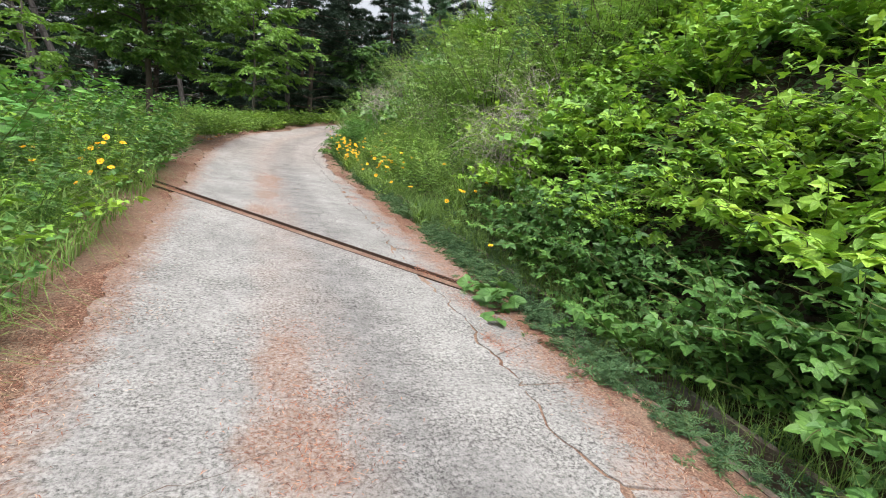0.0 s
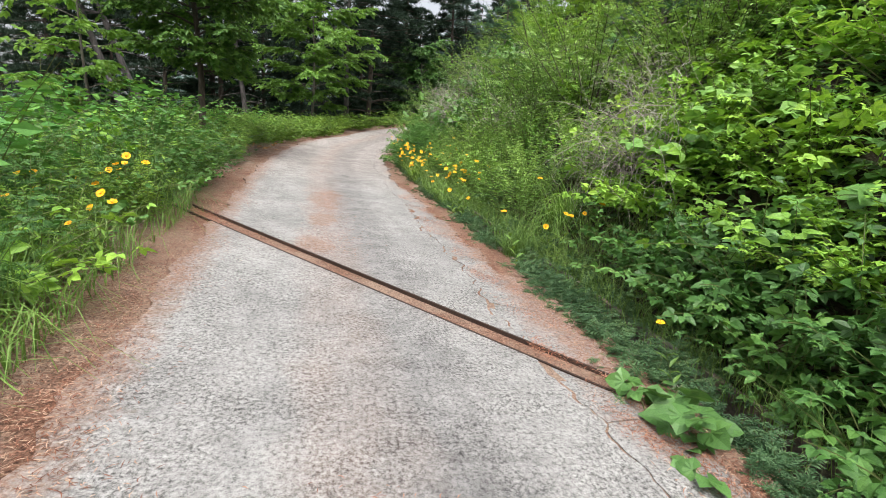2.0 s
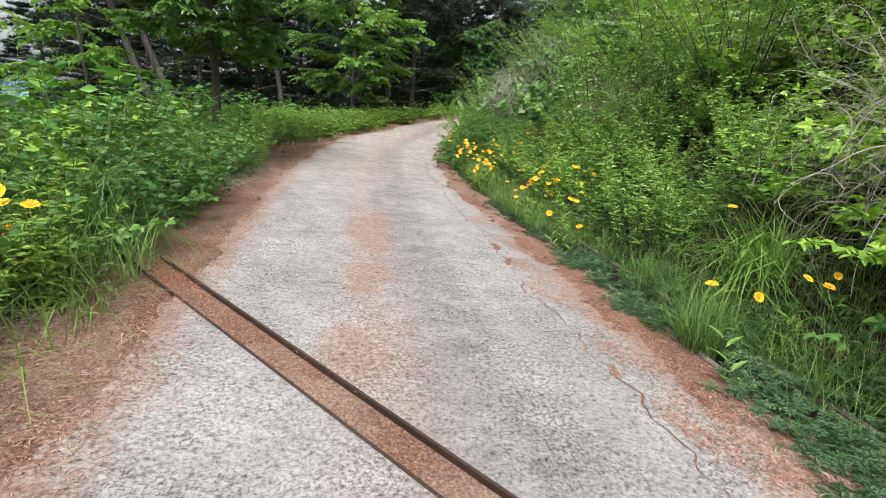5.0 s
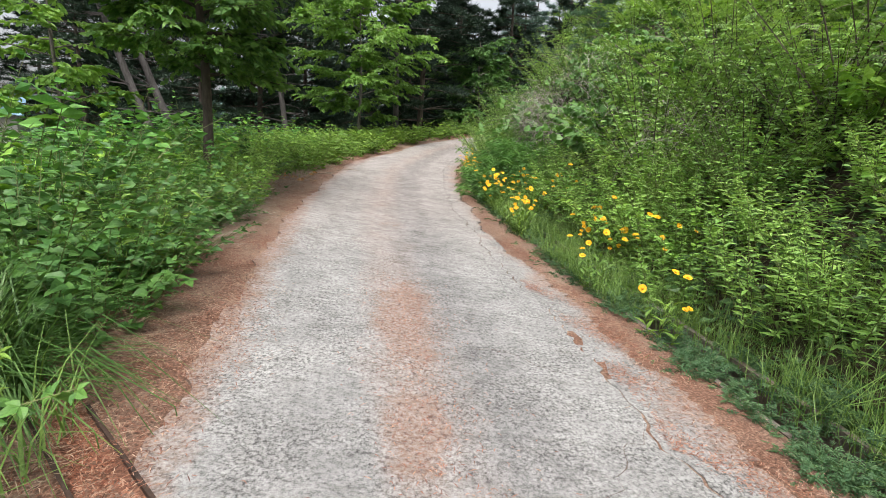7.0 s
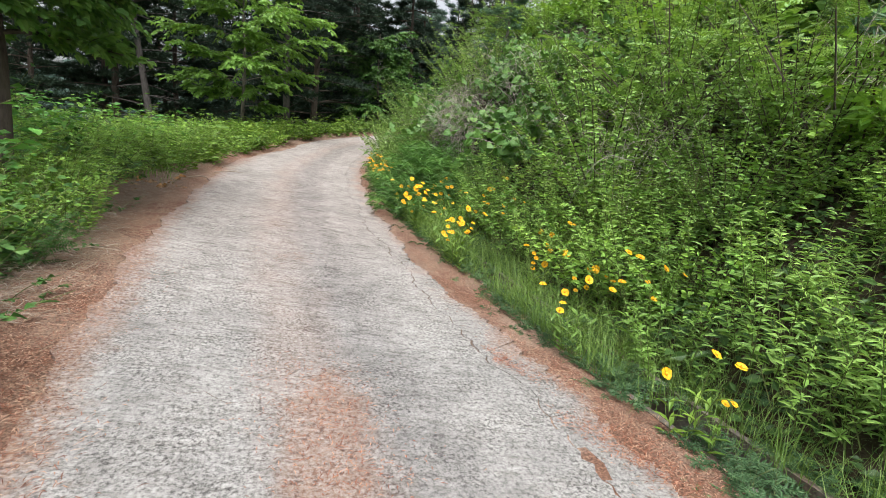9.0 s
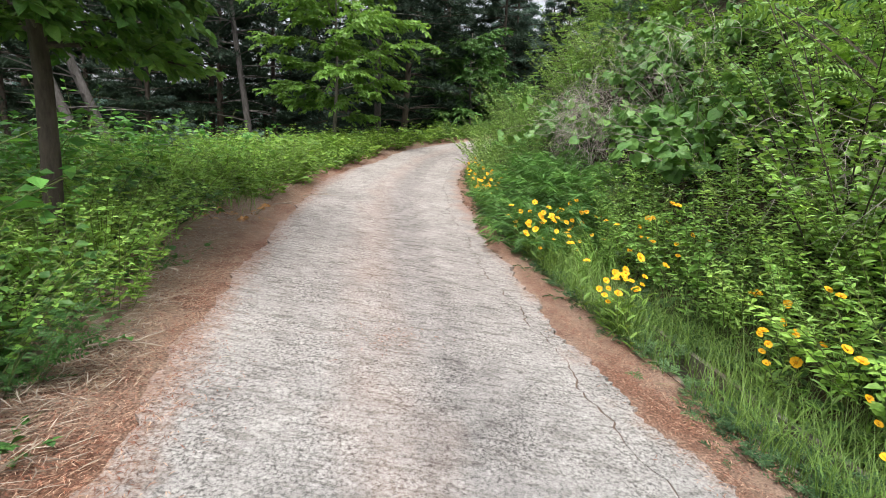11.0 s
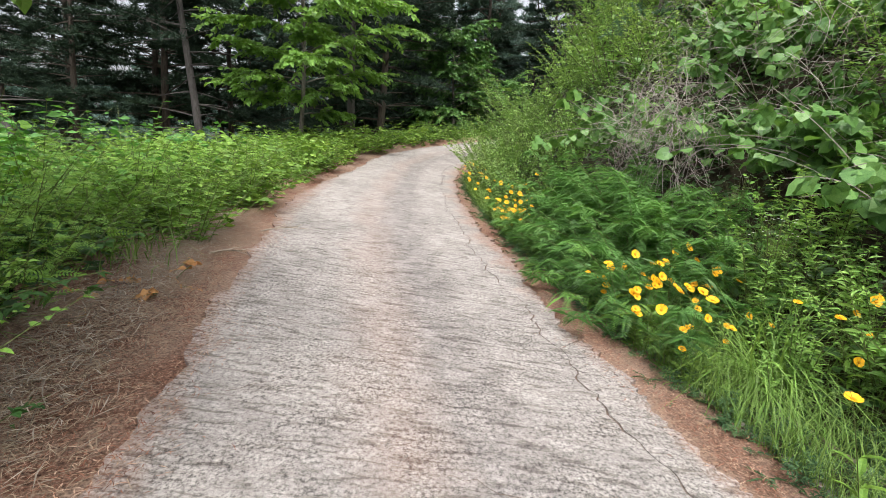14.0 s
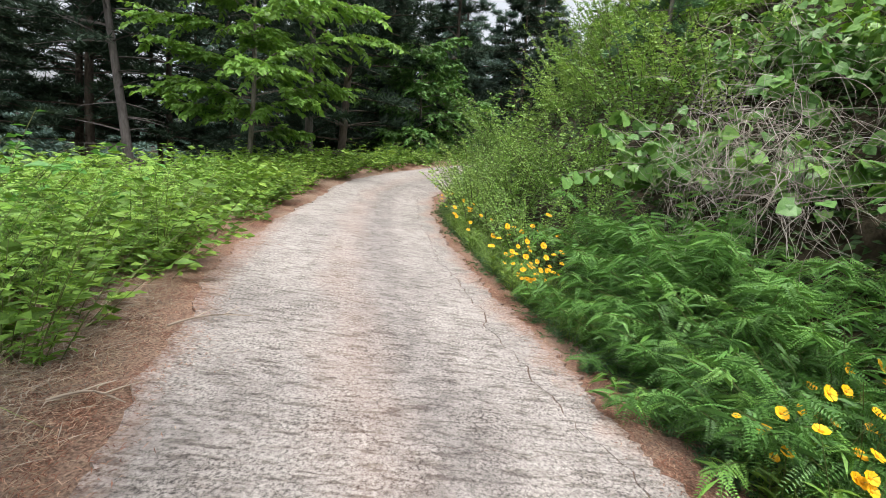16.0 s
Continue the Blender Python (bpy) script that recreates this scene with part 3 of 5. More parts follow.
DRAIN = (Vector((-1.46, 8.02)), Vector((1.98, 4.0)))
WAY = (DRAIN[1] - DRAIN[0]).normalized()
SIDE = Vector((-WAY.y, WAY.x))


def on_road(x, y, dz=0.0):
    return Vector((x, y, float(plane(x, y)) + dz))


def rail_gap(road):
    """Cuts the slot of the cross drain through the slab."""
    bm = bmesh.new()
    bm.from_mesh(road.data)
    for off, keep in ((-0.105, 1), (0.105, -1)):
        p = DRAIN[0] + SIDE * off
        bmesh.ops.bisect_plane(bm, geom=bm.verts[:] + bm.edges[:] + bm.faces[:], plane_co=(p.x, p.y, 0), plane_no=(SIDE.x, SIDE.y, 0))
    inside = [f for f in bm.faces if abs((f.calc_center_median().xy - DRAIN[0]).dot(SIDE)) < 0.104]
    bmesh.ops.delete(bm, geom=inside, context="FACES")
    bm.to_mesh(road.data)
    bm.free()


def bar(name, a, b, section, mat, parent, label=""):
    """A bar from a to b with a closed section of (sideways, up) corners."""
    bm = bmesh.new()
    d = (b - a).normalized()
    s = Vector((-d.y, d.x, 0)).normalized()
    ends = [[bm.verts.new(p + s * q + Vector((0, 0, r))) for q, r in section] for p in (a, b)]
    n = len(section)
    for i in range(n):
        bm.faces.new((ends[0][i], ends[0][(i + 1) % n], ends[1][(i + 1) % n], ends[1][i]))
    bm.faces.new(ends[0][::-1])
    bm.faces.new(ends[1])
    bmesh.ops.recalc_face_normals(bm, faces=bm.faces)
    return solid(name, bm, mat, parent, label)


def build_drain():
    e = tagged(new("cross_drain"), "rusty steel-edged drain across the lane, filled with needles", "drain")
    angle = [(-0.009, 0.004), (0.007, 0.004), (0.007, -0.1), (0.001, -0.1), (0.001, -0.004), (-0.009, -0.004)]
    for off, flip in ((-0.1, 1), (0.1, -1)):
        a, b = DRAIN[0] + SIDE * off, DRAIN[1] + SIDE * off
        if off > 0:
            a = a + WAY * 0.13
        bar("steel_edge", on_road(a.x, a.y), on_road(b.x, b.y), [(q * flip, r) for q, r in angle], M_steel, e, "dark rusted angle-iron edge")
    a, b = DRAIN
    bm = bmesh.new()
    rows = []
    for i in range(61):
        p = a.lerp(b, i / 60)
        row = []
        for j in range(7):
            q = p + SIDE * (0.096 * (j / 3 - 1))
            row.append(bm.verts.new(on_road(q.x, q.y, -0.032 - 0.04 * min(1.0, i / 40) - 0.008 * math.sin(i * 0.7 + j) - 0.01 * math.sin(i * 1.9 + j * 2) + 0.012 * abs(j - 3) / 3)))
        rows.append(row)
    for r0, r1 in zip(rows, rows[1:]):
        for j in range(6):
            bm.faces.new((r0[j], r0[j + 1], r1[j + 1], r1[j]))
    solid("needle_fill", bm, M_fill, e, "packed red-brown pine needles", True)


def build_ditch():
    """Open concrete gutter between the lane and the bank."""
    sec = [(2.405, -0.02), (2.46, -0.02), (2.47, -0.36), (2.81, -0.36), (2.82, -0.0), (2.88, -0.0), (2.9, -0.3), (2.85, -0.41), (2.43, -0.41), (2.405, -0.3)]
    bm = bmesh.new()
    rows = [[bm.verts.new((u + float(bend(y)), y, float(plane(u + float(bend(y)), y)) + z)) for u, z in sec] for y in np.arange(-6, 34, 0.4)]
    for r0, r1 in zip(rows, rows[1:]):
        for j in range(len(sec)):
            k = (j + 1) % len(sec)
            bm.faces.new((r0[j], r0[k], r1[k], r1[j]))
    bmesh.ops.recalc_face_normals(bm, faces=bm.faces)
    tagged(solid("gutter", bm, M_ditch), "open grey concrete gutter half hidden by weeds", "gutter", kind="structure")


def build_crack_fill():
    rail_gap(strip("crack_fill", lambda y: (crack_at(y) - 0.03, crack_at(y) + 0.06), -6, 9.6, 0.1, -0.008, 0.03, M_litter, "rusty needle dust packed into the long crack", "crack"))
    strip("crack_fill", lambda y: (crack_at(y) - 0.03, crack_at(y) + 0.03), 9.6, 30, 0.1, -0.007, 0.03, M_dirt, "dark dirt in the long crack", "crack")
    rail_gap(strip("edge_dust", lambda y: (crack_at(y) + 0.05, 2.3), -6, 10, 0.1, -0.0125, 0.004, M_litter, "rusty needle dust between broken slabs", "needle litter"))


def margin(y):
    """Outer edge of the concrete beyond the long crack."""
    return float(np.interp(y, (-6, 5, 8.5, 10, 11, 14, 16, 24, 46), (2.2, 2.16, 2.2, 2.0, 1.84, 1.86, 2.0, 2.1, 2.1)) + ragged(y, 4.0, 0.1))


def build_fragments():
    """Broken slabs between the long crack and the outer edge, split by slanting cracks."""
    g = np.random.default_rng(5)
    e = tagged(new("broken_road_edge"), "cracked concrete slabs along the lane's edge", "broken concrete", kind="structure")
    y, slant = -5.0, 0.0
    while y < 30:
        loose = 4.6 < y < 9.6
        length = g.uniform(0.25, 0.9) if loose else g.uniform(0.3, 1.0) if y < 9 else g.uniform(0.8, 2.2)
        nxt = g.uniform(-0.25, 0.25)
        gap = g.uniform(0.003, 0.01) if loose else g.uniform(0.005, 0.02) if y < 9 else 0.004
        n = max(6, int(length / 0.03))
        wide = g.uniform(0.55, 0.95) if loose else g.uniform(0.75, 1.05) if y < 9 else g.uniform(0.85, 1.0)
        sunk, tip = (g.uniform(-0.008, -0.001), g.normal(0, 0.005)) if y < 9 else (g.uniform(-0.003, -0.001), 0.0)
        bm = bmesh.new()
        uvl = bm.loops.layers.uv.new("UVMap")
        rows = []
        for i in range(n + 1):
            f = i / n
            row = []
            for k in range(4):
                q = k / 3
                yy = y + gap / 2 + (length - gap) * f + (slant * (1 - f) + nxt * f) * (q - 0.3)
                lo, hi = float(crack_at(yy)) + crack_gap(yy), margin(yy)
                u = lo + (lo + (hi - lo) * wide - lo) * q + (g.normal(0, 0.022) if k == 3 else 0.0)
                x = u + float(bend(yy))
                row.append((bm.verts.new(on_road(x, yy, sunk + tip * (f - 0.5))), u, yy))
            rows.append(row)
        for r0, r1 in zip(rows, rows[1:]):
            for k in range(3):
                quad = (r0[k], r0[k + 1], r1[k + 1], r1[k])
                f = bm.faces.new([p[0] for p in quad])
                for loop, p in zip(f.loops, quad):
                    loop[uvl].uv = (p[1], p[2])
        ex = bmesh.ops.extrude_edge_only(bm, edges=[d for d in bm.edges if d.is_boundary])
        for v in ex["geom"]:
            if isinstance(v, bmesh.types.BMVert):
                v.co.z -= 0.06
        piece = solid("slab_piece", bm, M_concrete, e)
        if 2.6 < y < 5.4:
            rail_gap(piece)
        y, slant = y + length, nxt


def build_cracks():
    """Thin dirt-filled cracks that wander across the lane."""
    g = np.random.default_rng(8)
    runs = [((-0.5, 3.35), (0.6, 2.8)), ((0.1, 8.9), (1.5, 8.2)), ((0.9, 4.9), (1.5, 5.3)), ((0.8, 7.2), (1.55, 7.9)), ((-0.4, 9.8), (0.35, 9.3)), ((-0.9, 12.3), (0.5, 12.0)),
            ((0.3, 13.4), (1.5, 12.8)), ((-0.7, 15.0), (0.4, 14.6)), ((0.0, 15.9), (1.4, 15.5)), ((-0.6, 18.0), (0.9, 17.6)), ((-0.8, 1.6), (0.3, 1.9)), ((-0.8, 14.0), (-0.1, 14.3))]
    for a, b in runs:
        a, b = Vector(a), Vector(b)
        n = max(8, int((b - a).length / 0.05))
        bm = bmesh.new()
        prev, off = None, 0.0
        for i in range(n + 1):
            off = off * 0.88 + g.normal(0, 0.022)
            d = (b - a).normalized()
            p = a.lerp(b, i / n) + Vector((-d.y, d.x)) * off
            w = 0.0018 * (0.4 + g.uniform(0, 1.2)) * (1 - abs(i / n - 0.5))
            q = Vector((-d.y, d.x)) * w
            x = float(bend(p.y))
            pair = [bm.verts.new(on_road(p.x + x + s * q.x, p.y + s * q.y, 0.003)) for s in (-1, 1)]
            if prev:
                bm.faces.new((prev[0], prev[1], pair[1], pair[0]))
            prev = pair
        tagged(solid("road_crack", bm, M_dirt), "thin dirt-filled crack in the concrete lane", "crack", kind="structure")


def needles(name, label, places, mat, length, width, g, category="needle litter"):
    """Loose needles lying every way: thin slivers, slightly raised."""
    n = len(places)
    u, y, z = np.asarray(places, float).T
    x = u + bend(y)
    a = g.uniform(0, np.pi, n)
    L = length * g.uniform(0.4, 1.1, n)
    d = np.stack([np.cos(a), np.sin(a), g.normal(0, 0.1, n)], 1) * L[:, None]
    c = np.stack([-np.sin(a), np.cos(a), np.zeros(n)], 1) * width
    p = np.stack([x, y, plane(x, y) + z], 1)
    mid = p + d * 0.5 + c * g.normal(0, 1.6, (n, 1)) + np.array([0, 0, 0.004])
    v = np.stack([p, mid - c, mid + c, p + d], 1).reshape(-1, 3)
    t = np.array([(0, 1, 2), (1, 3, 2)])[None] + (np.arange(n) * 4)[:, None, None]
    s = Soup()
    s.add(v, t.reshape(-1, 3))
    return tagged(new(name, s.mesh(name, mat)), label, category, kind="stuff")


def build_needles():
    g = np.random.default_rng(21)
    pts = []
    for lo, hi, n, z in ((-1.75, -0.98, 60000, -0.012), (1.9, 2.4, 30000, -0.006)):
        y = -0.5 + 24 * g.uniform(0, 1, n) ** 1.25
        u = g.uniform(lo, hi, n)
        keep = (wave(u, y, 2.6, 3.0) + g.normal(0, 0.6, n)) > (-0.9 if lo < 0 else -0.2)
        pts.append(np.stack([u, y, np.full(n, z)], 1)[keep])
    n = 12000
    y = -0.5 + 22 * g.uniform(0, 1, n) ** 1.25
    u = -1.02 + np.abs(g.normal(0, 0.16, n)) + 0.08 * np.sin(y * 2.3) + 0.05 * np.sin(y * 6.1)
    pts.append(np.stack([u, y, np.full(n, 0.004)], 1))
    n = 9000
    y = -0.5 + 22 * g.uniform(0, 1, n) ** 1.25
    u = 2.1 - np.abs(g.normal(0, 0.16, n)) + 0.06 * np.sin(y * 2.9)
    pts.append(np.stack([u, y, np.full(n, 0.004)], 1))
    needles("fallen_needles", "rust-coloured pine needles lying along the lane's edges", np.concatenate(pts), M_needle, 0.055, 0.0022, g)
    n = 17000
    f = g.uniform(0, 1, n)
    p = np.stack([DRAIN[0].x + (DRAIN[1].x - DRAIN[0].x) * f, DRAIN[0].y + (DRAIN[1].y - DRAIN[0].y) * f], 1) + np.array(SIDE)[None] * g.uniform(-0.085, 0.085, n)[:, None] - np.array([0.02, 0.0])
    needles("drain_needles", "red-brown pine needles lying in the drain", np.concatenate([p, (-0.022 - 0.042 * np.minimum(1.0, f / 0.66))[:, None]], 1), M_rust, 0.048, 0.0024, g)
    n = 16000
    y = g.uniform(0.5, 20, n)
    u = 0.22 + g.normal(0, 0.19, n) + 0.012 * y
    drifts = np.interp(y, (1.5, 1.8, 2.3, 2.6, 3.1, 3.4, 6.2, 6.5, 7.1, 7.4, 8.3, 9.8, 10.2, 11.8, 12.2, 12.5), (0, 1, 1, 0.3, 0.6, 0, 0, 1, 0.9, 0.5, 0.6, 1, 0, 0, 0.4, 0))
    keep = g.uniform(0, 1, n) < drifts
    needles("crown_needles", "thin rusty needle drift along the lane's crown", np.stack([u, y, np.full(n, 0.004)], 1)[keep], M_rust, 0.045, 0.002, g)
    n = 15000
    y = g.uniform(2.5, 10.2, n)
    u = crack_at(y) + 0.06 + np.abs(g.normal(0, 0.22, n))
    keep = ((wave(u, y, 4.2, 2.0) + g.normal(0, 0.35, n)) > 0.25) & (u < 2.38)
    needles("edge_needles", "red needles packed along the lane's broken edge", np.stack([u, y, np.full(n, 0.003)], 1)[keep], M_rust, 0.045, 0.002, g)
    n = 9000
    y = g.uniform(0, 20, n)
    u = -1.5 + g.normal(0, 0.17, n)
    k = 8000
    y = np.concatenate([y, g.uniform(11.5, 18.5, k)])
    u = np.concatenate([u, -1.35 + g.normal(0, 0.2, k)])
    n += k
    needles("dry_grass_litter", "flattened straw-coloured dead grass at the lane's edge", np.stack([u, y, np.full(n, 0.002)], 1), M_straw, 0.13, 0.002, g, "dry grass")
    k = 4600
    y = np.concatenate([g.uniform(10.5, 18.0, k), g.uniform(3.5, 7.6, k // 2)])
    u = np.concatenate([-1.5 + g.normal(0, 0.2, k), -1.72 + g.normal(0, 0.12, k // 2)])
    keep = u < -1.0
    needles("dead_stems", "brown dead stems and broken twigs among the needles", np.stack([u, y, 0.004 + 0.02 * g.uniform(0, 1, len(u))], 1)[keep], M_stalk, 0.17, 0.0032, g, "dead stems")
    for u, y, a, size in ((-0.95, 17.2, 0.3, 0.55), (-1.35, 13.3, 2.4, 0.4), (-1.2, 16.3, -0.2, 0.35), (-1.45, 11.9, 0.1, 0.45)):
        s = Soup()
        f = np.linspace(0, 1, 7)[:, None]
        line = np.concatenate([f * size, 0.05 * np.sin(f * 4), 0.012 + 0.02 * np.sin(f * 3.14)], 1)
        s.add(*tube(line, 0.009, 0.003, 5))
        for k, sg in ((2, 1), (3, -1), (4, 1)):
            s.add(*tube(np.array([line[k], line[k] + (0.06, 0.05 * sg, 0.01), line[k] + (0.13, 0.08 * sg, 0.02)]), 0.005, 0.002, 4))
        ob = tagged(new("fallen_twig", s.mesh("fallen_twig", M_stalk, True)), "dry brown twig lying at the lane's edge", "twig")
        x = u + float(bend(y))
        ob.matrix_basis = pose(x, y, float(plane(x, y)), 0, 0, math.degrees(a))


# ---- trees ----
T_needle = (np.array([(-0.06, 0, 0), (0.06, 0.0, 0), (0, 1, 0)]), [(0, 1, 2)])


def broadleaf_tree(name, label, g, height, r, first, reach, limbs, twigs, per, template, size, lean=(0.0, 0.0), bark=None, leaf=None, flat=0.25, rise=0.35):
    """Tapered trunk, limbs, twigs and a crown of single leaves laid in flat sprays."""
    e = tagged(new(name), label, "tree")
    trunk, branch, crown = Soup(), Soup(), Soup()
    f = np.linspace(0, 1, 12)[:, None]
    line = np.array([[0, 0, -0.3]]) + f * np.array([[lean[0], lean[1], height + 0.3]]) + np.concatenate([0.05 * np.sin(f * 7 + g.uniform(0, 6)), 0.05 * np.sin(f * 6 + g.uniform(0, 6)), 0 * f], 1) * height * 0.18
    trunk.add(*tube(line, r, r * 0.18, 8))
    for k in range(limbs):
        h = first + (0.98 - first) * (k + g.uniform(0, 1)) / limbs
        base, _ = along(line, np.array([h]))
        az = k * 2.4 + g.uniform(-0.4, 0.4)
        q = (h - first) / (1 - first)
        L = reach * (0.45 + 0.75 * math.sin(math.pi * min(1, 0.25 + 0.75 * (1 - q)))) * g.uniform(0.7, 1.1) * (1 - 0.55 * q)
        d = np.array([math.cos(az), math.sin(az), rise * g.uniform(0.5, 1.5)])
        t = np.linspace(0, 1, 7)[:, None]
        limb = base + d * L * t + np.array([0, 0, -0.22]) * L * t * t + g.normal(0, 0.03, (7, 3)) * L * t
        branch.add(*tube(limb, r * 0.34 * (1 - 0.6 * q), r * 0.05, 4))
        tt = g.uniform(0.2, 1.0, twigs)
        p0, _ = along(limb, tt)
        for i in range(twigs):
            a2 = az + g.choice([-1, 1]) * g.uniform(0.3, 1.25)
            l2 = L * 0.42 * g.uniform(0.5, 1.1) * (1.15 - 0.5 * tt[i])
            d2 = np.array([math.cos(a2), math.sin(a2), g.normal(0.02, flat)])
            s = np.linspace(0, 1, 4)[:, None]
            twig = p0[i] + d2 * l2 * s + np.array([0, 0, -0.22]) * l2 * s * s
            branch.add(*tube(twig, r * 0.07, r * 0.02, 3))
            ft = np.linspace(0.08, 1.0, per)
            p, dd = along(twig, ft)
            sgn = np.where(np.arange(per) % 2 == 0, 1.0, -1.0)[:, None]
            sideways = np.cross(dd, np.array([0, 0, 1.0])) * sgn
            way = sideways * g.uniform(0.6, 1.2, (per, 1)) + dd * 0.7 + g.normal(0, 0.25, (per, 3)) + np.array([0, 0, -0.2])
            up = np.array([0, 0, 1.0]) + g.normal(0, 0.65, (per, 3))
            crown.add(*lay(template, p, way, up, size * g.uniform(0.65, 1.2, per)))
    part("trunk", trunk, bark or M_bark, e, smooth=True)
    tagged(part("limb", branch, bark or M_bark, e), kind="stuff")
    tagged(part("crown", crown, leaf or M_tree, e), kind="stuff")
    return e


def pine_tree(name, label, g, height, r, first, reach, whorls, mat, tuft=0.3, spikes=11, bark=None, twigs=5, tilt=None):
    """Straight trunk, whorls of boughs, and tufts of needles with gaps between."""
    e = tagged(new(name), label, "tree")
    trunk, branch, crown = Soup(), Soup(), Soup()
    f = np.linspace(0, 1, 10)[:, None]
    line = np.array([[0, 0, -0.4]]) + f * np.array([[(g.normal(0, 0.03) if tilt is None else tilt) * height, g.normal(0, 0.02) * height, height + 0.4]]) + np.concatenate([np.sin(f * 5 + g.uniform(0, 6)), np.sin(f * 4), 0 * f], 1) * 0.012 * height
    trunk.add(*tube(line, r, r * 0.2, 8))
    for k in range(whorls):
        h = 0.12 + 0.86 * (k + 0.5) / whorls
        base, _ = along(line, np.array([h]))
        live = h > first
        for b in range(int(g.integers(3, 6)) if live else 2):
            az = g.uniform(0, 2 * math.pi)
            q = max(0.0, (h - first) / (1 - first))
            L = (reach * (1 - 0.75 * q ** 1.3) if live else reach * 0.6) * g.uniform(0.6, 1.1)
            d = np.array([math.cos(az), math.sin(az), g.uniform(-0.1, 0.3)])
            t = np.linspace(0, 1, 5)[:, None]
            limb = base + d * L * t + np.array([0, 0, -0.12]) * L * t * t
            branch.add(*tube(limb, r * 0.22, r * 0.04, 3))
            if not live:
                continue
            n = twigs
            tt = np.sqrt(g.uniform(0.08, 1, n))
            p, dd = along(limb, tt)
            p = p + np.cross(dd, np.array([0, 0, 1.0])) * (g.uniform(-0.35, 0.35, n) * L * (1.1 - 0.6 * tt))[:, None] + np.array([0, 0, 0.06])
            pp = np.repeat(p, spikes, 0)
            way = g.normal(0, 1, (len(pp), 3)) * np.array([1, 1, 0.6]) + np.array([0, 0, 0.35]) + np.repeat(dd, spikes, 0) * 0.6
            crown.add(*lay(T_needle, pp, way, g.normal(0, 1, (len(pp), 3)), tuft * g.uniform(0.6, 1.2, len(pp))))
    part("trunk", trunk, bark or M_dark_bark, e, smooth=True)
    tagged(part("bough", branch, bark or M_dark_bark, e), kind="stuff")
    tagged(part("crown", crown, mat, e), kind="stuff")
    return e


def stand(ob, x, y, turn=0.0, size=1.0, copy=False):
    u = x - float(bend(y))
    m = pose(x, y, float(lie(u, y)), 0, 0, turn) @ Matrix.Diagonal((size, size, size, 1))
    if copy:
        ob = copy_thing(ob, m)
    ob.matrix_basis = m
    return ob


def build_trees():
    g = np.random.default_rng(31)
    stand(broadleaf_tree("broadleaf_tree", "dark green broadleaf tree with layered sprays beside the lane", g, 6.5, 0.085, 0.3, 2.35, 60, 27, 16, T_simple, 0.12, (-0.1, 0.1), M_dark_bark, M_dusk), -2.25, 13.5)
    stand(broadleaf_tree("broadleaf_tree", "light green broadleaf tree with drooping sprays by the bend", g, 6.4, 0.07, 0.2, 3.5, 34, 22, 20, T_simple, 0.17, (0.3, 0.0), M_bark, M_spray, 0.2), 0.1, 27.6, 40, 1.1)
    stand(broadleaf_tree("broadleaf_tree", "rounded dark green tree overhanging the lane's bend", g, 6.4, 0.09, 0.12, 3.2, 50, 22, 20, T_chip, 0.18, (0.4, 0.0), M_bark, M_canopy, 0.3), 7.3, 34.0, 80, 1.1)
    stand(broadleaf_tree("broadleaf_tree", "small green tree among the far pines", g, 5.5, 0.1, 0.1, 3.2, 36, 18, 18, T_chip, 0.2, (0.2, 0.0), M_bark, M_tree, 0.3), 11.0, 38.0, 10)
    stand(broadleaf_tree("broadleaf_tree", "slender young tree with yellow-green sprays behind the verge", g, 4.6, 0.05, 0.25, 1.9, 20, 14, 16, T_simple, 0.13, (0.2, 0.0), M_bark, M_spray, 0.25), -5.0, 15.2, 120)
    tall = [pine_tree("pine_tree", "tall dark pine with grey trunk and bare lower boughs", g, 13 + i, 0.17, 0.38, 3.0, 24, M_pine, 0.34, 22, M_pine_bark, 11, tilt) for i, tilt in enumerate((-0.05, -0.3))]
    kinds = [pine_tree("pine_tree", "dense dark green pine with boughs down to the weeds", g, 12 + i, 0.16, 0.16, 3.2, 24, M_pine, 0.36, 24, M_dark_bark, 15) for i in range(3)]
    for i, (x, y, k, turn) in enumerate([(-3.7, 33.0, 0, 0), (-7.8, 27.3, 1, 0), (2.2, 31.5, 0, 90), (-7.1, 27.8, 1, 8)]):
        tagged(stand(tall[k], x, y, turn, 1.0, i > 1), group="pines beyond the bend")
    spots = []
    for row in range(4):
        for k in range(15):
            spots.append((-46 + k * 4.6 + row * 1.9 + g.uniform(-1.3, 1.3), 36 + row * 4.2 - abs(k - 9) * 0.9 + g.uniform(-1.5, 1.5)))
    distant = []
    for row in range(3):
        for k in range(10):
            distant.append((8 + k * 3.6 + g.uniform(-1.4, 1.4), 43 + row * 5 - k * 0.3 + g.uniform(-2, 2)))
    # these pines take their haze from the needle colour
    hazy = [pine_tree("pine_tree", "pine on the slope beyond the bend, green paled for haze", g, 12 + i, 0.16, 0.16, 3.0, 22, M_hazed_pine, 0.36, 22, M_dark_bark, 13) for i in range(2)]
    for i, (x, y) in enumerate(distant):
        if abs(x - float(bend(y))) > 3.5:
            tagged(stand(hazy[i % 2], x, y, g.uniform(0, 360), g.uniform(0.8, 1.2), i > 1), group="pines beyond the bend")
    n = 0
    for x, y in spots:
        u = x - float(bend(y))
        if -3.5 < u < 3.5 or (-9 < x < 1 and y < 34.5) or abs(x + 0.51 / 0.857 * (y - 4.9)) < 1.5:
            continue
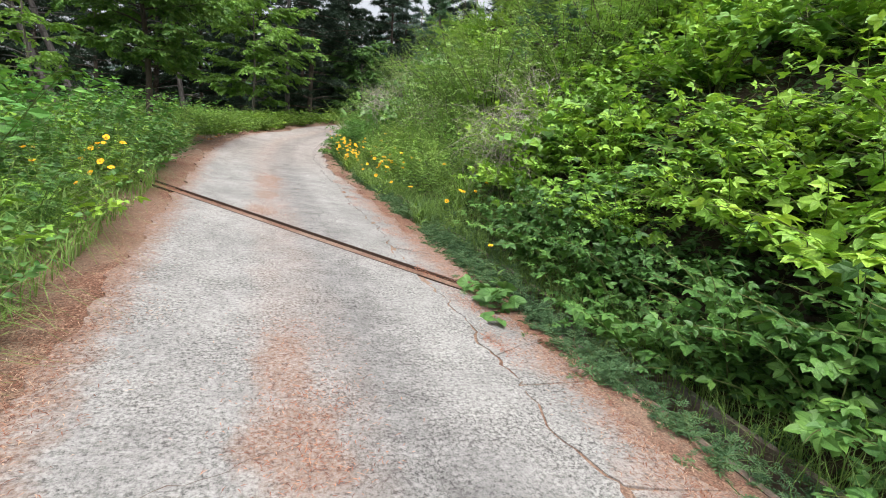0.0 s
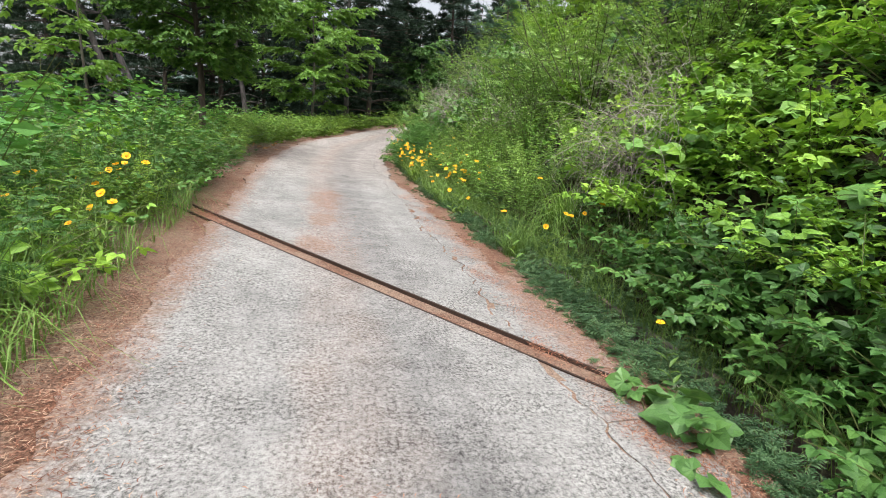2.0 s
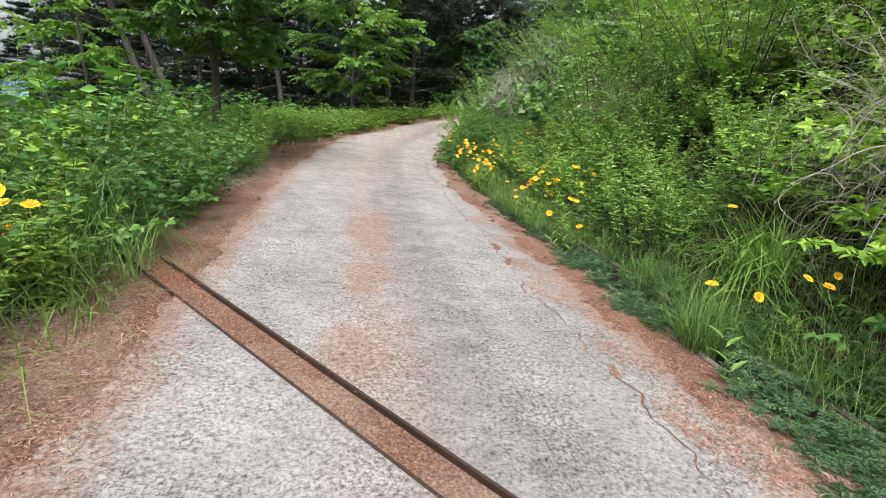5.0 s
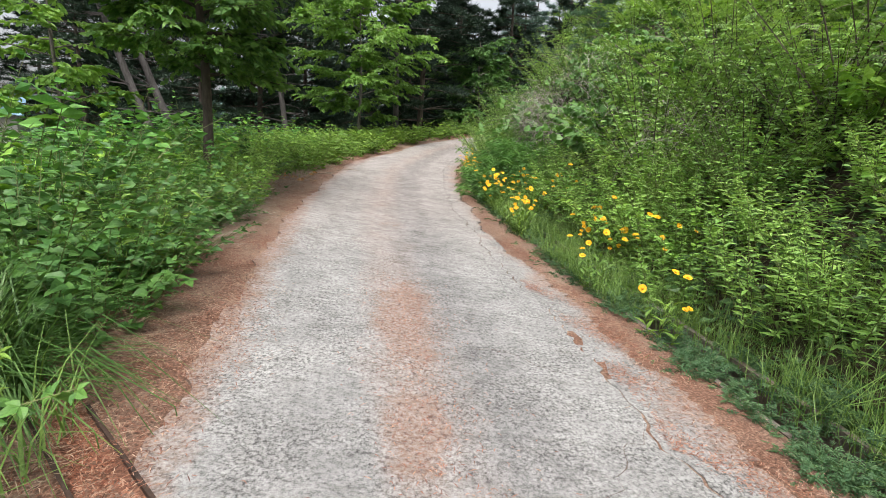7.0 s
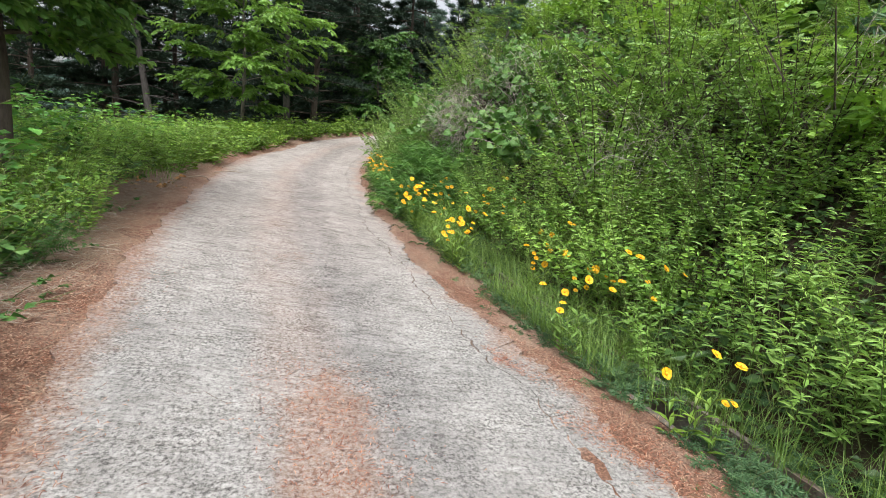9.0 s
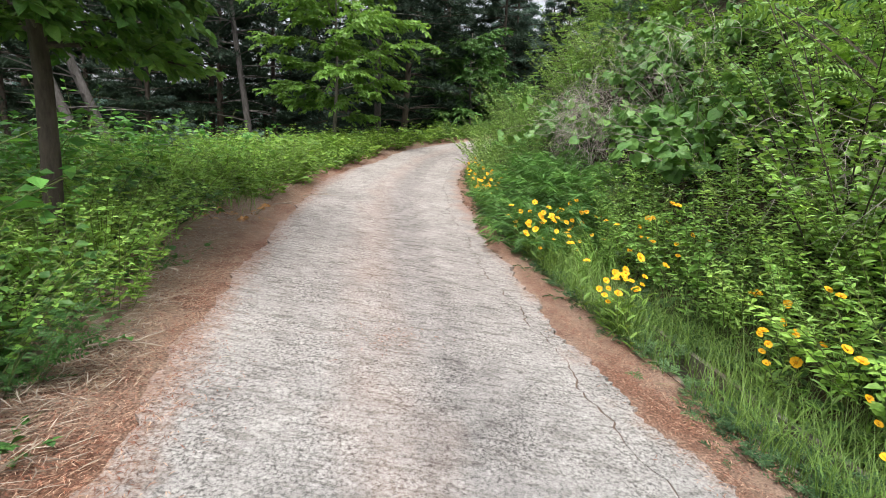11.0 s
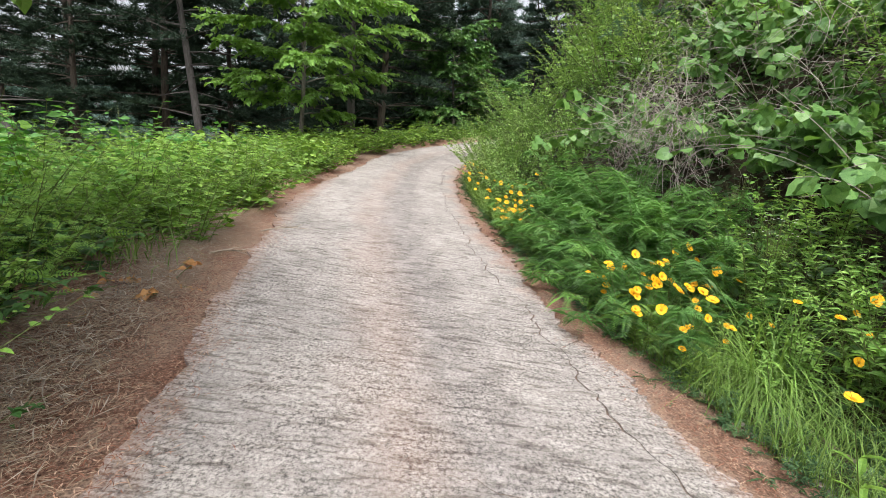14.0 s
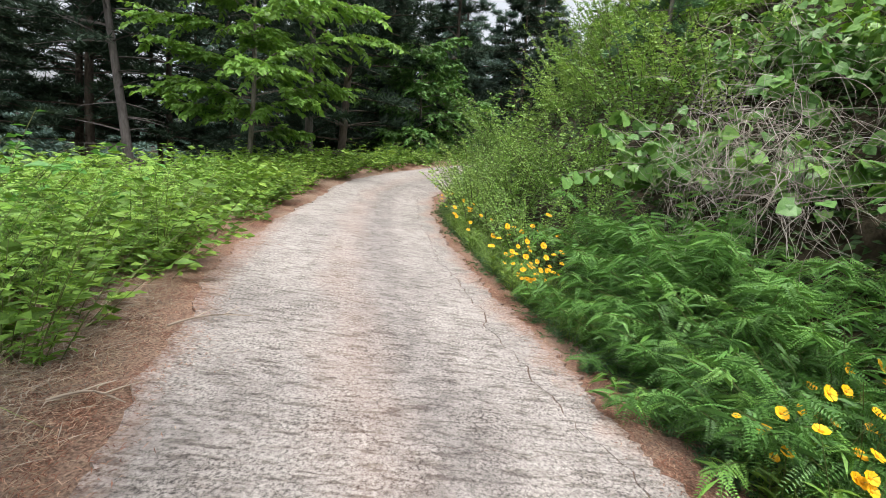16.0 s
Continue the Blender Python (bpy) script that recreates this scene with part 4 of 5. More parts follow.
        tagged(stand(kinds[n % 3], x, y, g.uniform(0, 360), g.uniform(0.8, 1.2), n > 2), group="pines beyond the bend")
        n += 1
    young = pine_tree("young_pine", "young green pine on top of the bank", g, 2.6, 0.05, 0.1, 0.9, 14, M_young_pine, 0.17, 22, M_bark, 9)
    for i, (x, y, s) in enumerate([(6.9, 10.3, 1.5), (8.2, 12.0, 1.2), (9.5, 17.0, 1.4), (8.0, 21.5, 1.3)]):
        stand(young, x, y, i * 70, s, i > 0)


# ---- plants ----
def build_plants():
    g = np.random.default_rng(41)
    near = -1.0

    def kind(count, name, label, category, leaf, stem, *how):
        return [plant(name, label, category, [("foliage", a, leaf), ("stem", b, stem)]) for a, b in (leafy(g, *how) for _ in range(count))]

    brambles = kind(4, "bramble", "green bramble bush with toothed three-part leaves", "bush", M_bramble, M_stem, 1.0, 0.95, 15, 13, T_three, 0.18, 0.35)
    # shaded copy of the bramble, for the bank's foot and the thicket
    deep = kind(4, "bramble", "bramble bush with toothed three-part leaves, green darkened for shade", "bush", M_bramble_shaded, M_stem, 1.0, 0.95, 15, 13, T_three, 0.17, 0.35)
    vines = kind(3, "creeping_vine", "broad-leaved green vine trailing over the bank", "vine", M_vine, M_stem, 1.1, 1.25, 10, 11, T_vine, 0.25, 0.5)
    herbs = kind(3, "tall_weed", "leafy green weed with narrow leaves", "weed", M_herb, M_stem, 0.95, 0.45, 20, 34, T_narrow, 0.095, 0.12, 0.1, 0.6, 0.24, 0.004)
    broad = kind(3, "leafy_weed", "bright green leafy weed on the bank", "weed", M_tree, M_stem, 1.0, 0.7, 20, 26, T_simple, 0.08, 0.2, 0.08, 0.5, 0.25, 0.004)
    lush = kind(1, "leafy_weed", "green leafy weed by the lane", "weed", M_lush, M_stem, 1.15, 0.75, 17, 20, T_simple, 0.12, 0.2, 0.08, 0.45, 0.25, 0.004)
    lush += kind(3, "leafy_weed", "deep green leafy weed with oval leaves by the lane", "weed", M_lush, M_stem, 1.15, 0.62, 20, 20, T_wide, 0.1, 0.25, 0.08, 0.4, 0.25, 0.004)
    lush += kind(2, "leafy_weed", "feathery deep green weed by the lane", "weed", M_lush, M_stem, 0.95, 0.6, 20, 15, T_coarse, 0.19, 0.2, 0.1, 0.5, 0.22, 0.004)
    behind = kind(3, "leafy_weed", "green weed in the thicket beside the lane", "weed", M_pinnate, M_stem, 1.25, 0.75, 15, 16, T_chip, 0.15, 0.2, 0.08, 0.45, 0.25, 0.004)
    small = kind(2, "leafy_weed", "low green weed growing through the fallen needles", "weed", M_lush, M_stem, 0.34, 1.0, 12, 10, T_wide, 0.06, 0.3, 0.08, 0.4, 0.1, 0.003)
    clear = lambda places: [(u, y) for u, y in places if math.hypot(u + 1.85, y - 8.1) > 0.75]
    open_grass = lambda places: [(u, y) for u, y in places if not (u < 3.75 and 6.2 < y < 7.9)]
    mug = kind(3, "mugwort", "low grey-green feathery weed at the gutter's edge", "weed", M_mugwort, M_stem, 0.38, 1.1, 11, 10, T_lobed, 0.14, 0.25, 0.05, 0.5, 0.14, 0.003)
    pinn = kind(3, "feathery_shrub", "dense green shrub with feathery pinnate leaves", "shrub", M_fern, M_stem, 1.05, 0.95, 32, 18, T_pinnate, 0.22, 0.25, 0.34, 0.4, 0.2, 0.005, 0.85, 0.5)
    pale = kind(3, "pale_shrub", "tall pale green shrub with fine leaves on the bank", "shrub", M_light, M_dark_bark, 2.0, 0.7, 28, 80, T_chip, 0.085, 0.2, 0.08, 0.6, 0.3, 0.007)
    locust = kind(3, "scrub_bush", "tall green bush with feathery leaves high on the bank", "bush", M_sapling, M_dark_bark, 1.9, 0.75, 18, 14, T_coarse, 0.3, 0.2, 0.15, 0.5, 0.25, 0.01, 0.9)
    withered = kind(1, "withered_weed", "withered orange-brown weed at the lane's edge", "weed", M_withered, M_stem, 0.35, 1.2, 8, 9, T_wide, 0.1, 0.3)
    put(mug, [(2.02, 4.15), (2.14, 4.38)] + [(u, y) for u, y in jitter(g, 2.3, 2.42, near, 4.8, 0.13, 0.75) + jitter(g, 2.34, 2.44, 9.5, 11.4, 0.16, 0.6) + jitter(g, 2.32, 2.42, 4.8, 9.0, 0.12, 0.85) + jitter(g, 2.9, 3.1, 4.8, 9.0, 0.22, 0.85) + [(2.4, k * 0.3) for k in range(-5, 32)] if not (8.95 < y < 9.35 or 6.45 < y < 7.1)] + jitter(g, 2.88, 3.2, near, 24, 0.36, 0.6) + [(2.92, y) for y in np.arange(4, 22, 0.24) if not (8.9 < y < 9.4 or 11.5 < y < 12.0)], g, "low weeds along the gutter", 0.5, 0.95)
    put(kind(2, "mugwort", "small grey-green feathery weed on the gutter's lip", "weed", M_mugwort, M_stem, 0.24, 1.0, 9, 8, T_lobed, 0.1, 0.25, 0.05, 0.5, 0.08, 0.003), [(2.39, y) for y in np.arange(9.5, 26, 0.15) if not 11.5 < y < 11.9], g, "small weeds on the gutter's lip", 0.8, 1.4)
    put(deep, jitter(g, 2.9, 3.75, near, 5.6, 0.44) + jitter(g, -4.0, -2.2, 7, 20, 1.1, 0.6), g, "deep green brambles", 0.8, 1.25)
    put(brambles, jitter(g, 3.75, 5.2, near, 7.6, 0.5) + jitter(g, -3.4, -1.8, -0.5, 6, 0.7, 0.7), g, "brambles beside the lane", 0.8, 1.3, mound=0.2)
    upper = kind(3, "bramble", "green bramble bush high on the bank", "bush", M_bramble, M_stem, 1.05, 0.95, 15, 13, joined([(chip_leaf(0.36), 0, 0.3, 0, 0.7, 0), (chip_leaf(0.34), 0, 0.28, 68, 0.55, 0), (chip_leaf(0.34), 0, 0.28, -68, 0.55, 0)]), 0.2, 0.35)
    put(upper, jitter(g, 5.2, 9.5, near, 9, 0.72, 0.85) + jitter(g, 4.6, 8.5, 9, 13, 1.0, 0.6) + jitter(g, 6.4, 8.5, 13, 24, 1.0, 0.6), g, "brambles high on the bank", 0.85, 1.35)
    put(vines, open_grass(jitter(g, 3.2, 5.5, near, 7.5, 0.9, 0.6)) + jitter(g, 6.0, 9.5, near, 14, 1.2, 0.6), g, "vines on the bank", 0.8, 1.2)
    put(kind(3, "tall_weed", "pale green weed with narrow leaves on the bank", "weed", M_sapling, M_stem, 0.95, 0.5, 18, 30, T_narrow, 0.1, 0.12, 0.1, 0.6, 0.24, 0.004), open_grass(jitter(g, 2.98, 4.6, 7.2, 14.6, 0.46, 0.8)), g, "pale weeds on the bank", 0.75, 1.2)
    put(herbs, clear(jitter(g, -3.0, -1.6, near, 9, 0.5, 0.55)) + jitter(g, -2.2, -1.6, 9, 22, 0.6, 0.4), g, "tall weeds", 0.75, 1.2)
    put(broad, open_grass(jitter(g, 3.3, 5.2, 7, 15, 0.6, 0.5)), g, "leafy weeds on the bank", 0.75, 1.3, mound=0.25)
    put(lush, clear(jitter(g, -3.2, -1.6, 6.5, 8.6, 0.46, 0.95) + jitter(g, -3.2, -1.6, 8.7, 11.8, 0.4, 0.95)) + jitter(g, -3.4, -1.7, near, 6.5, 0.6, 0.6), g, "leafy weeds along the verge", 0.8, 1.3, mound=0.22)
    fresh = kind(3, "leafy_weed", "fresh green leafy weed by the lane", "weed", M_feather, M_stem, 1.1, 0.7, 22, 28, T_simple, 0.07, 0.2, 0.08, 0.45, 0.25, 0.004)
    fresh += kind(2, "leafy_weed", "feathery fresh green weed by the lane", "weed", M_feather, M_stem, 1.15, 0.65, 22, 18, T_coarse, 0.14, 0.2, 0.1, 0.5, 0.22, 0.004)
    put(fresh, jitter(g, -3.2, -1.7, 11.7, 13.4, 0.46, 0.95) + jitter(g, -3.4, -1.8, 13.4, 15.0, 0.46, 0.95) + jitter(g, -3.4, -1.95, 15.0, 16.4, 0.5, 0.95) + jitter(g, -3.4, -1.75, 16.4, 22, 0.5, 0.95) + jitter(g, -2.0, -1.75, 12.0, 13.2, 0.3, 0.6), g, "fresh weeds along the verge", 0.7, 1.2, mound=0.25)
    put(behind, jitter(g, -5.5, -3.2, near, 20, 0.8, 0.85), g, "weeds in the thicket", 1.05, 1.6, mound=0.25)
    put(small, jitter(g, -1.8, -1.5, 9.3, 14.0, 0.26, 0.6) + jitter(g, -1.9, -1.6, 5.5, 8.0, 0.35, 0.35), g, "low weeds at the lane's edge", 0.7, 1.3)
    far_weeds = kind(3, "leafy_weed", "green leafy weed at the far bend", "weed", M_herb, M_stem, 1.0, 0.75, 12, 16, T_chip, 0.16, 0.2, 0.08, 0.45, 0.25, 0.004)
    put(far_weeds, jitter(g, -1.9, -1.5, 17, 21, 0.42, 0.7) + jitter(g, -1.75, -1.3, 21, 33, 0.42, 0.85) + jitter(g, -3.6, -1.6, 22, 33.5, 0.6, 0.9) + jitter(g, -6.0, -3.6, 20, 34, 1.0, 0.8), g, "weeds at the bend", 0.8, 1.3)
    put(pinn, [(2.9, 14.9), (3.2, 15.2), (2.95, 15.8), (3.3, 16.1), (2.95, 16.6), (3.3, 16.9), (3.5, 17.5), (3.0, 17.4), (3.6, 15.6), (3.6, 16.6), (2.95, 15.3)], g, "feathery shrubs by the gutter", 0.95, 1.25)
    put(pale, jitter(g, 3.9, 5.4, 8.6, 13.2, 0.85, 0.6) + jitter(g, 4.2, 7.0, 7.5, 15, 0.95, 0.6) + jitter(g, 3.0, 4.6, 18.4, 38, 0.75, 0.8) + jitter(g, 8.5, 14, near, 38, 2.0, 0.7) + jitter(g, 4.6, 8.5, 18, 34, 1.1, 0.5), g, "pale shrubs on the bank", 0.7, 1.25, mound=0.2)
    put(locust, jitter(g, 4.8, 8.5, 7.5, 13, 1.25, 0.6) + jitter(g, 6.6, 9, 13, 19, 1.25, 0.6) + jitter(g, 4.8, 8.5, 19, 36, 1.25, 0.6) + jitter(g, 6.5, 12, 0, 12, 1.7, 0.6) + [(u, y) for u, y in jitter(g, -6.5, -3.8, 5, 15, 1.3, 0.6) if u + 0.595 * (y - 4.9) > 0.9], g, "feathery bushes on the bank", 0.8, 1.35)
    put(kind(3, "kudzu_vine", "curtain of broad round vine leaves hanging over dead stems", "vine", M_kudzu, M_twig, 1.15, 0.95, 15, 10, T_round, 0.19, 0.5, 0.2, 0.1, 0.3, 0.005, 0.8, 0.9), jitter(g, 4.2, 6.8, 13.4, 19, 0.6, 0.85), g, "vine curtains on the bank", 0.85, 1.3)
    put(kind(2, "creeping_vine", "bright yellow-green vine climbing over the verge's weeds", "vine", M_bramble, M_stem, 1.6, 0.8, 12, 12, T_round, 0.16, 0.3, 0.35), [(-2.9, 8.7), (-3.3, 9.3), (-2.8, 9.9), (-3.4, 10.5), (-2.9, 11.1), (-3.5, 11.8), (-3.0, 12.4), (-3.8, 9.0), (-2.6, 14.6), (-2.9, 15.6), (-2.5, 16.6)], g, "vines over the verge", 0.85, 1.15)
    put(withered, [(-1.4, 15.7), (-1.5, 15.3)], g, "withered weeds", 0.7, 1.0)
    put([plant("vine_runner", "broad-leaved vine runner creeping onto the lane", "vine", [("foliage", a, M_kudzu), ("stem", b, M_stem)]) for a, b in [leafy(g, 0.45, 1.5, 8, 5, T_vine, 0.25, 0.3, 0.3, 0.4, 0.1)]], [(1.98, 3.68)], g, "vine runners", 0.95, 1.0)


def build_undergrowth():
    """Leaves close to the soil, past counting, that close the gaps between the larger plants."""
    g = np.random.default_rng(45)

    def carpet(name, label, u0, u1, y0, y1, n, high, size, mat, template, lean):
        u, y = g.uniform(u0, u1, n), y0 + (y1 - y0) * g.uniform(0, 1, n) ** 1.25
        p = np.stack([u + bend(y), y, lie(u, y) + high * g.uniform(0.02, 1, n) * (0.6 + 0.4 * wave(u, y, 1.7, 5.0))], 1)
        a = g.uniform(0, 2 * np.pi, n)
        way = np.stack([np.cos(a), np.sin(a), g.normal(-0.1, 0.35, n)], 1)
        up = np.array([lean, -0.25, 1.0]) + g.normal(0, 0.35, (n, 3))
        s = Soup()
        s.add(*lay(template, p, way, up, size * g.uniform(0.5, 1.25, n)))
        tagged(new(name, s.mesh(name, mat)), label, "undergrowth", kind="stuff")

    # bank, verge and wood carpets carry the gaps' shade in their leaf colour
    carpet("bank_undergrowth", "dense leaves covering the bank's soil, green darkened for shade", 2.95, 7.5, -2, 26, 40000, 0.35, 0.11, M_under_shaded, T_chip, -0.6)
    carpet("hill_undergrowth", "green scrub covering the upper bank", 7.0, 20, -3, 42, 30000, 0.7, 0.2, M_herb, T_chip, -0.5)
    carpet("verge_undergrowth", "dense leaves covering the verge, green darkened for shade", -6.0, -1.8, -2, 34, 34000, 0.35, 0.12, M_shade, T_chip, 0.2)
    carpet("wood_undergrowth", "scrub on the floor of the pine wood, green darkened for shade", -45, -5.5, 0, 55, 30000, 1.0, 0.34, M_shade, T_chip, 0.1)
    carpet("far_undergrowth", "green scrub along the far bend", -7, -2.2, 22, 60, 12000, 0.9, 0.2, M_herb, T_chip, 0.1)


def build_far_woods():
    """Pine wood further off, past counting: clumps of needles in uneven crowns."""
    g = np.random.default_rng(47)
    s = Soup()
    for _ in range(150):
        x, y = g.uniform(-6, 75), g.uniform(58, 85)
        h = g.uniform(9, 15)
        n = 520
        f = g.uniform(0.02, 1, n)
        r = 2.6 * (1 - f) ** 0.7 * np.sqrt(g.uniform(0, 1, n)) + 0.2
        a = g.uniform(0, 2 * np.pi, n)
        base = float(lie(x - float(bend(y)), y))
        p = np.stack([x + r * np.cos(a), y + r * np.sin(a), base + f * h], 1)
        s.add(*lay(chip_leaf(0.3), p, np.stack([np.cos(a), np.sin(a), g.normal(0, 0.3, n)], 1), g.normal(0, 1, (n, 3)), g.uniform(0.35, 0.8, n)))
    for _ in range(70):
        x, y = g.uniform(-85, -6), g.uniform(52, 85)
        n, h = 420, g.uniform(4, 8)
        f, a = g.uniform(0.0, 1, n), g.uniform(0, 2 * np.pi, n)
        r = 3.2 * (1 - f) ** 0.6 * np.sqrt(g.uniform(0, 1, n)) + 0.2
        p = np.stack([x + r * np.cos(a), y + r * np.sin(a), float(lie(x - float(bend(y)), y)) + f * h], 1)
        s.add(*lay(chip_leaf(0.3), p, np.stack([np.cos(a), np.sin(a), g.normal(0, 0.3, n)], 1), g.normal(0, 1, (n, 3)), g.uniform(0.35, 0.8, n)))
    tagged(new("far_woods", s.mesh("far_woods", M_hazed_pine)), "pine wood on the far slope, its green paled for haze", "woods", kind="stuff")


def build_grass():
    g = np.random.default_rng(51)

    def tufts(name, label, places, per, length, width, lean, foot, mat=M_grass):
        pts = []
        for u, y in places:
            x = u + float(bend(y))
            n = int(per * g.uniform(0.6, 1.3))
            q = g.normal(0, foot, (n, 2))
            uu = np.clip(u + q[:, 0], None if u < 0 else 2.36, -1.3 if u < 0 else None)
            pts.append(np.stack([x - u + uu, y + q[:, 1], lie(np.where((uu > 2.4) & (uu < 2.9), 2.9, uu), y + q[:, 1])], 1))
        s = Soup()
        s.add(*blades(g, np.concatenate(pts), length, width, lean))
        tagged(new(name, s.mesh(name, mat)), label, "grass", kind="stuff")

    tufts("verge_grass", "soft green grass growing thickly along the verge", jitter(g, -2.4, -1.4, -1.0, 7.8, 0.26, 0.9) + jitter(g, -2.2, -1.6, 8.6, 24, 0.45, 0.6), 36, 0.58, 0.01, 1.15, 0.17)
    tufts("bank_grass", "bright green grass at the foot of the bank", jitter(g, 2.9, 3.9, 5.5, 15, 0.3, 0.85) + jitter(g, 2.84, 2.98, -1, 24, 0.14, 0.9) + [(2.47, y) for y in np.arange(9.6, 24, 0.1) if not (11.45 < y < 11.95 or 14.7 < y < 17.0)], 44, 0.5, 0.005, 0.8, 0.14)
    tufts("arching_grass", "long arching grass clumps beside the drain", [(-1.8, 3.0), (-1.9, 4.4), (3.35, 7.4), (2.95, 13.9)], 260, 0.9, 0.013, 1.7, 0.12, M_blade)
    # same arching grass; its shade is in the blade colour
    tufts("drain_grass", "arching grass clump at the drain's end, green darkened for shade", [(-1.74, 8.12), (-1.9, 8.2), (-2.1, 8.32)], 260, 0.95, 0.012, 1.7, 0.11, M_blade_shaded)
    tufts("grass_tuft", "bright tuft of upright grass at the lane's edge", [(2.5, 6.95), (2.56, 7.05), (2.46, 6.86), (2.5, 14.2), (2.45, 12.4), (2.5, 17.0)], 150, 0.46, 0.008, 0.8, 0.07)


def flower_head(g):
    """Eight notched petals round a small domed eye."""
    petals, eye = Soup(), Soup()
    base = np.array([(0, 0.15, 0), (-0.2, 0.5, 0.05), (0.2, 0.5, 0.05), (-0.36, 0.9, 0.1), (-0.18, 1.0, 0.12), (0, 0.93, 0.09), (0.18, 1.0, 0.12), (0.36, 0.9, 0.1), (0, 0.6, 0.08)])
    tris = [(0, 8, 1), (0, 2, 8), (1, 8, 3), (3, 8, 4), (4, 8, 5), (5, 8, 6), (6, 8, 7), (7, 8, 2)]
    n = 8
    a = np.arange(n) * 2 * np.pi / n + g.uniform(-0.08, 0.08, n)
    way = np.stack([np.cos(a), np.sin(a), g.uniform(0.05, 0.3, n)], 1)
    petals.add(*lay((base, tris), np.zeros((n, 3)), way, np.tile((0, 0, 1.0), (n, 1)), 0.029 * g.uniform(0.9, 1.1, n)))
    rings = [(0.0085, 0.0), (0.0075, 0.004), (0.004, 0.0065)]
    v = [(r * math.cos(k * math.pi / 4), r * math.sin(k * math.pi / 4), z + 0.002) for r, z in rings for k in range(8)] + [(0, 0, 0.009)]
    t = []
    for i in range(2):
        for k in range(8):
            q, w = i * 8 + k, i * 8 + (k + 1) % 8
            t += [(q, w, w + 8), (q, w + 8, q + 8)]
    t += [(16 + k, 16 + (k + 1) % 8, 24) for k in range(8)]
    eye.add(v, t)
    return petals, eye


def build_flowers():
    g = np.random.default_rng(61)
    head = [tuple(s.mesh(n, m) for s, n, m in zip(flower_head(g), ("flower", "eye"), (M_petal, M_eye))) for _ in range(3)]
    kinds = []
    for count in (1, 2, 3, 4):
        e = tagged(new("coreopsis"), "yellow daisy-like flowers on thin green stems", "flower")
        wood, leaves = Soup(), Soup()
        for k in range(count):
            az = g.uniform(0, 6.28)
            line = curve((0.03 * math.cos(az), 0.03 * math.sin(az), -0.03), az, g.uniform(0.05, 0.35), g.uniform(0.42, 0.68), 0.05)
            wood.add(*tube(line, 0.0022, 0.0014, 3))
            petals, eye = head[int(g.integers(3))]
            fl = new("flower", petals)
            fl.parent = e
            fl.matrix_basis = Matrix.Translation(line[-1]) @ Euler((g.uniform(0.1, 0.95), g.uniform(-0.8, 0.1), 0)).to_matrix().to_4x4() @ pose(0, 0, 0, 0, 0, g.uniform(0, 360)) @ Matrix.Scale(g.uniform(0.85, 1.15), 4)
            ey = new("eye", eye)
            ey.parent = fl
            p, d = along(line, np.linspace(0.05, 0.6, 9))
            a = np.arange(9) * 2.1
            leaves.add(*lay(T_narrow, p, np.stack([np.cos(a), np.sin(a), np.full(9, 0.9)], 1), np.tile((0, 0, 1.0), (9, 1)) + g.normal(0, 0.2, (9, 3)), np.full(9, 0.11)))
        tagged(part("stem", wood, M_stem, e), kind="stuff")
        tagged(part("foliage", leaves, M_herb, e), kind="stuff")
        kinds.append(e)
    places = []
    # clumps: across, along, spread across, spread along, plants
    for u, y, du, dy, n in ((2.65, 14.85, 0.28, 0.4, 19), (2.5, 14.55, 0.12, 0.2, 3), (2.45, 18.4, 0.25, 1.1, 20), (2.9, 19.2, 0.3, 0.5, 5), (2.5, 22.0, 0.2, 0.8, 6), (2.35, 25.0, 0.15, 0.8, 3), (3.2, 13.6, 0.22, 0.45, 6),
                            (2.5, 12.5, 0.2, 0.3, 8), (3.05, 11.5, 0.25, 0.6, 10), (3.1, 10.4, 0.18, 0.3, 4), (2.5, 10.2, 0.1, 0.2, 3), (2.4, 9.0, 0.1, 0.15, 2), (2.55, 6.35, 0.08, 0.1, 1), (3.3, 7.1, 0.25, 0.4, 3), (2.55, 3.9, 0.05, 0.05, 1),
                            (-1.65, 6.9, 0.2, 0.3, 4), (-2.1, 7.0, 0.3, 0.5, 3), (-1.55, 5.6, 0.12, 0.2, 2), (-3.2, 9.4, 0.3, 0.3, 1)):
        places += [(u + du * g.normal(0, 0.7), y + dy * g.normal(0, 0.7)) for _ in range(n)]
    places = [(max(u, 2.42) if u > 0 else min(u, -1.5), y) for u, y in places]
    put(kinds, places, g, "yellow flowers along the lane", 0.8, 1.3, 0.0, 30.0)


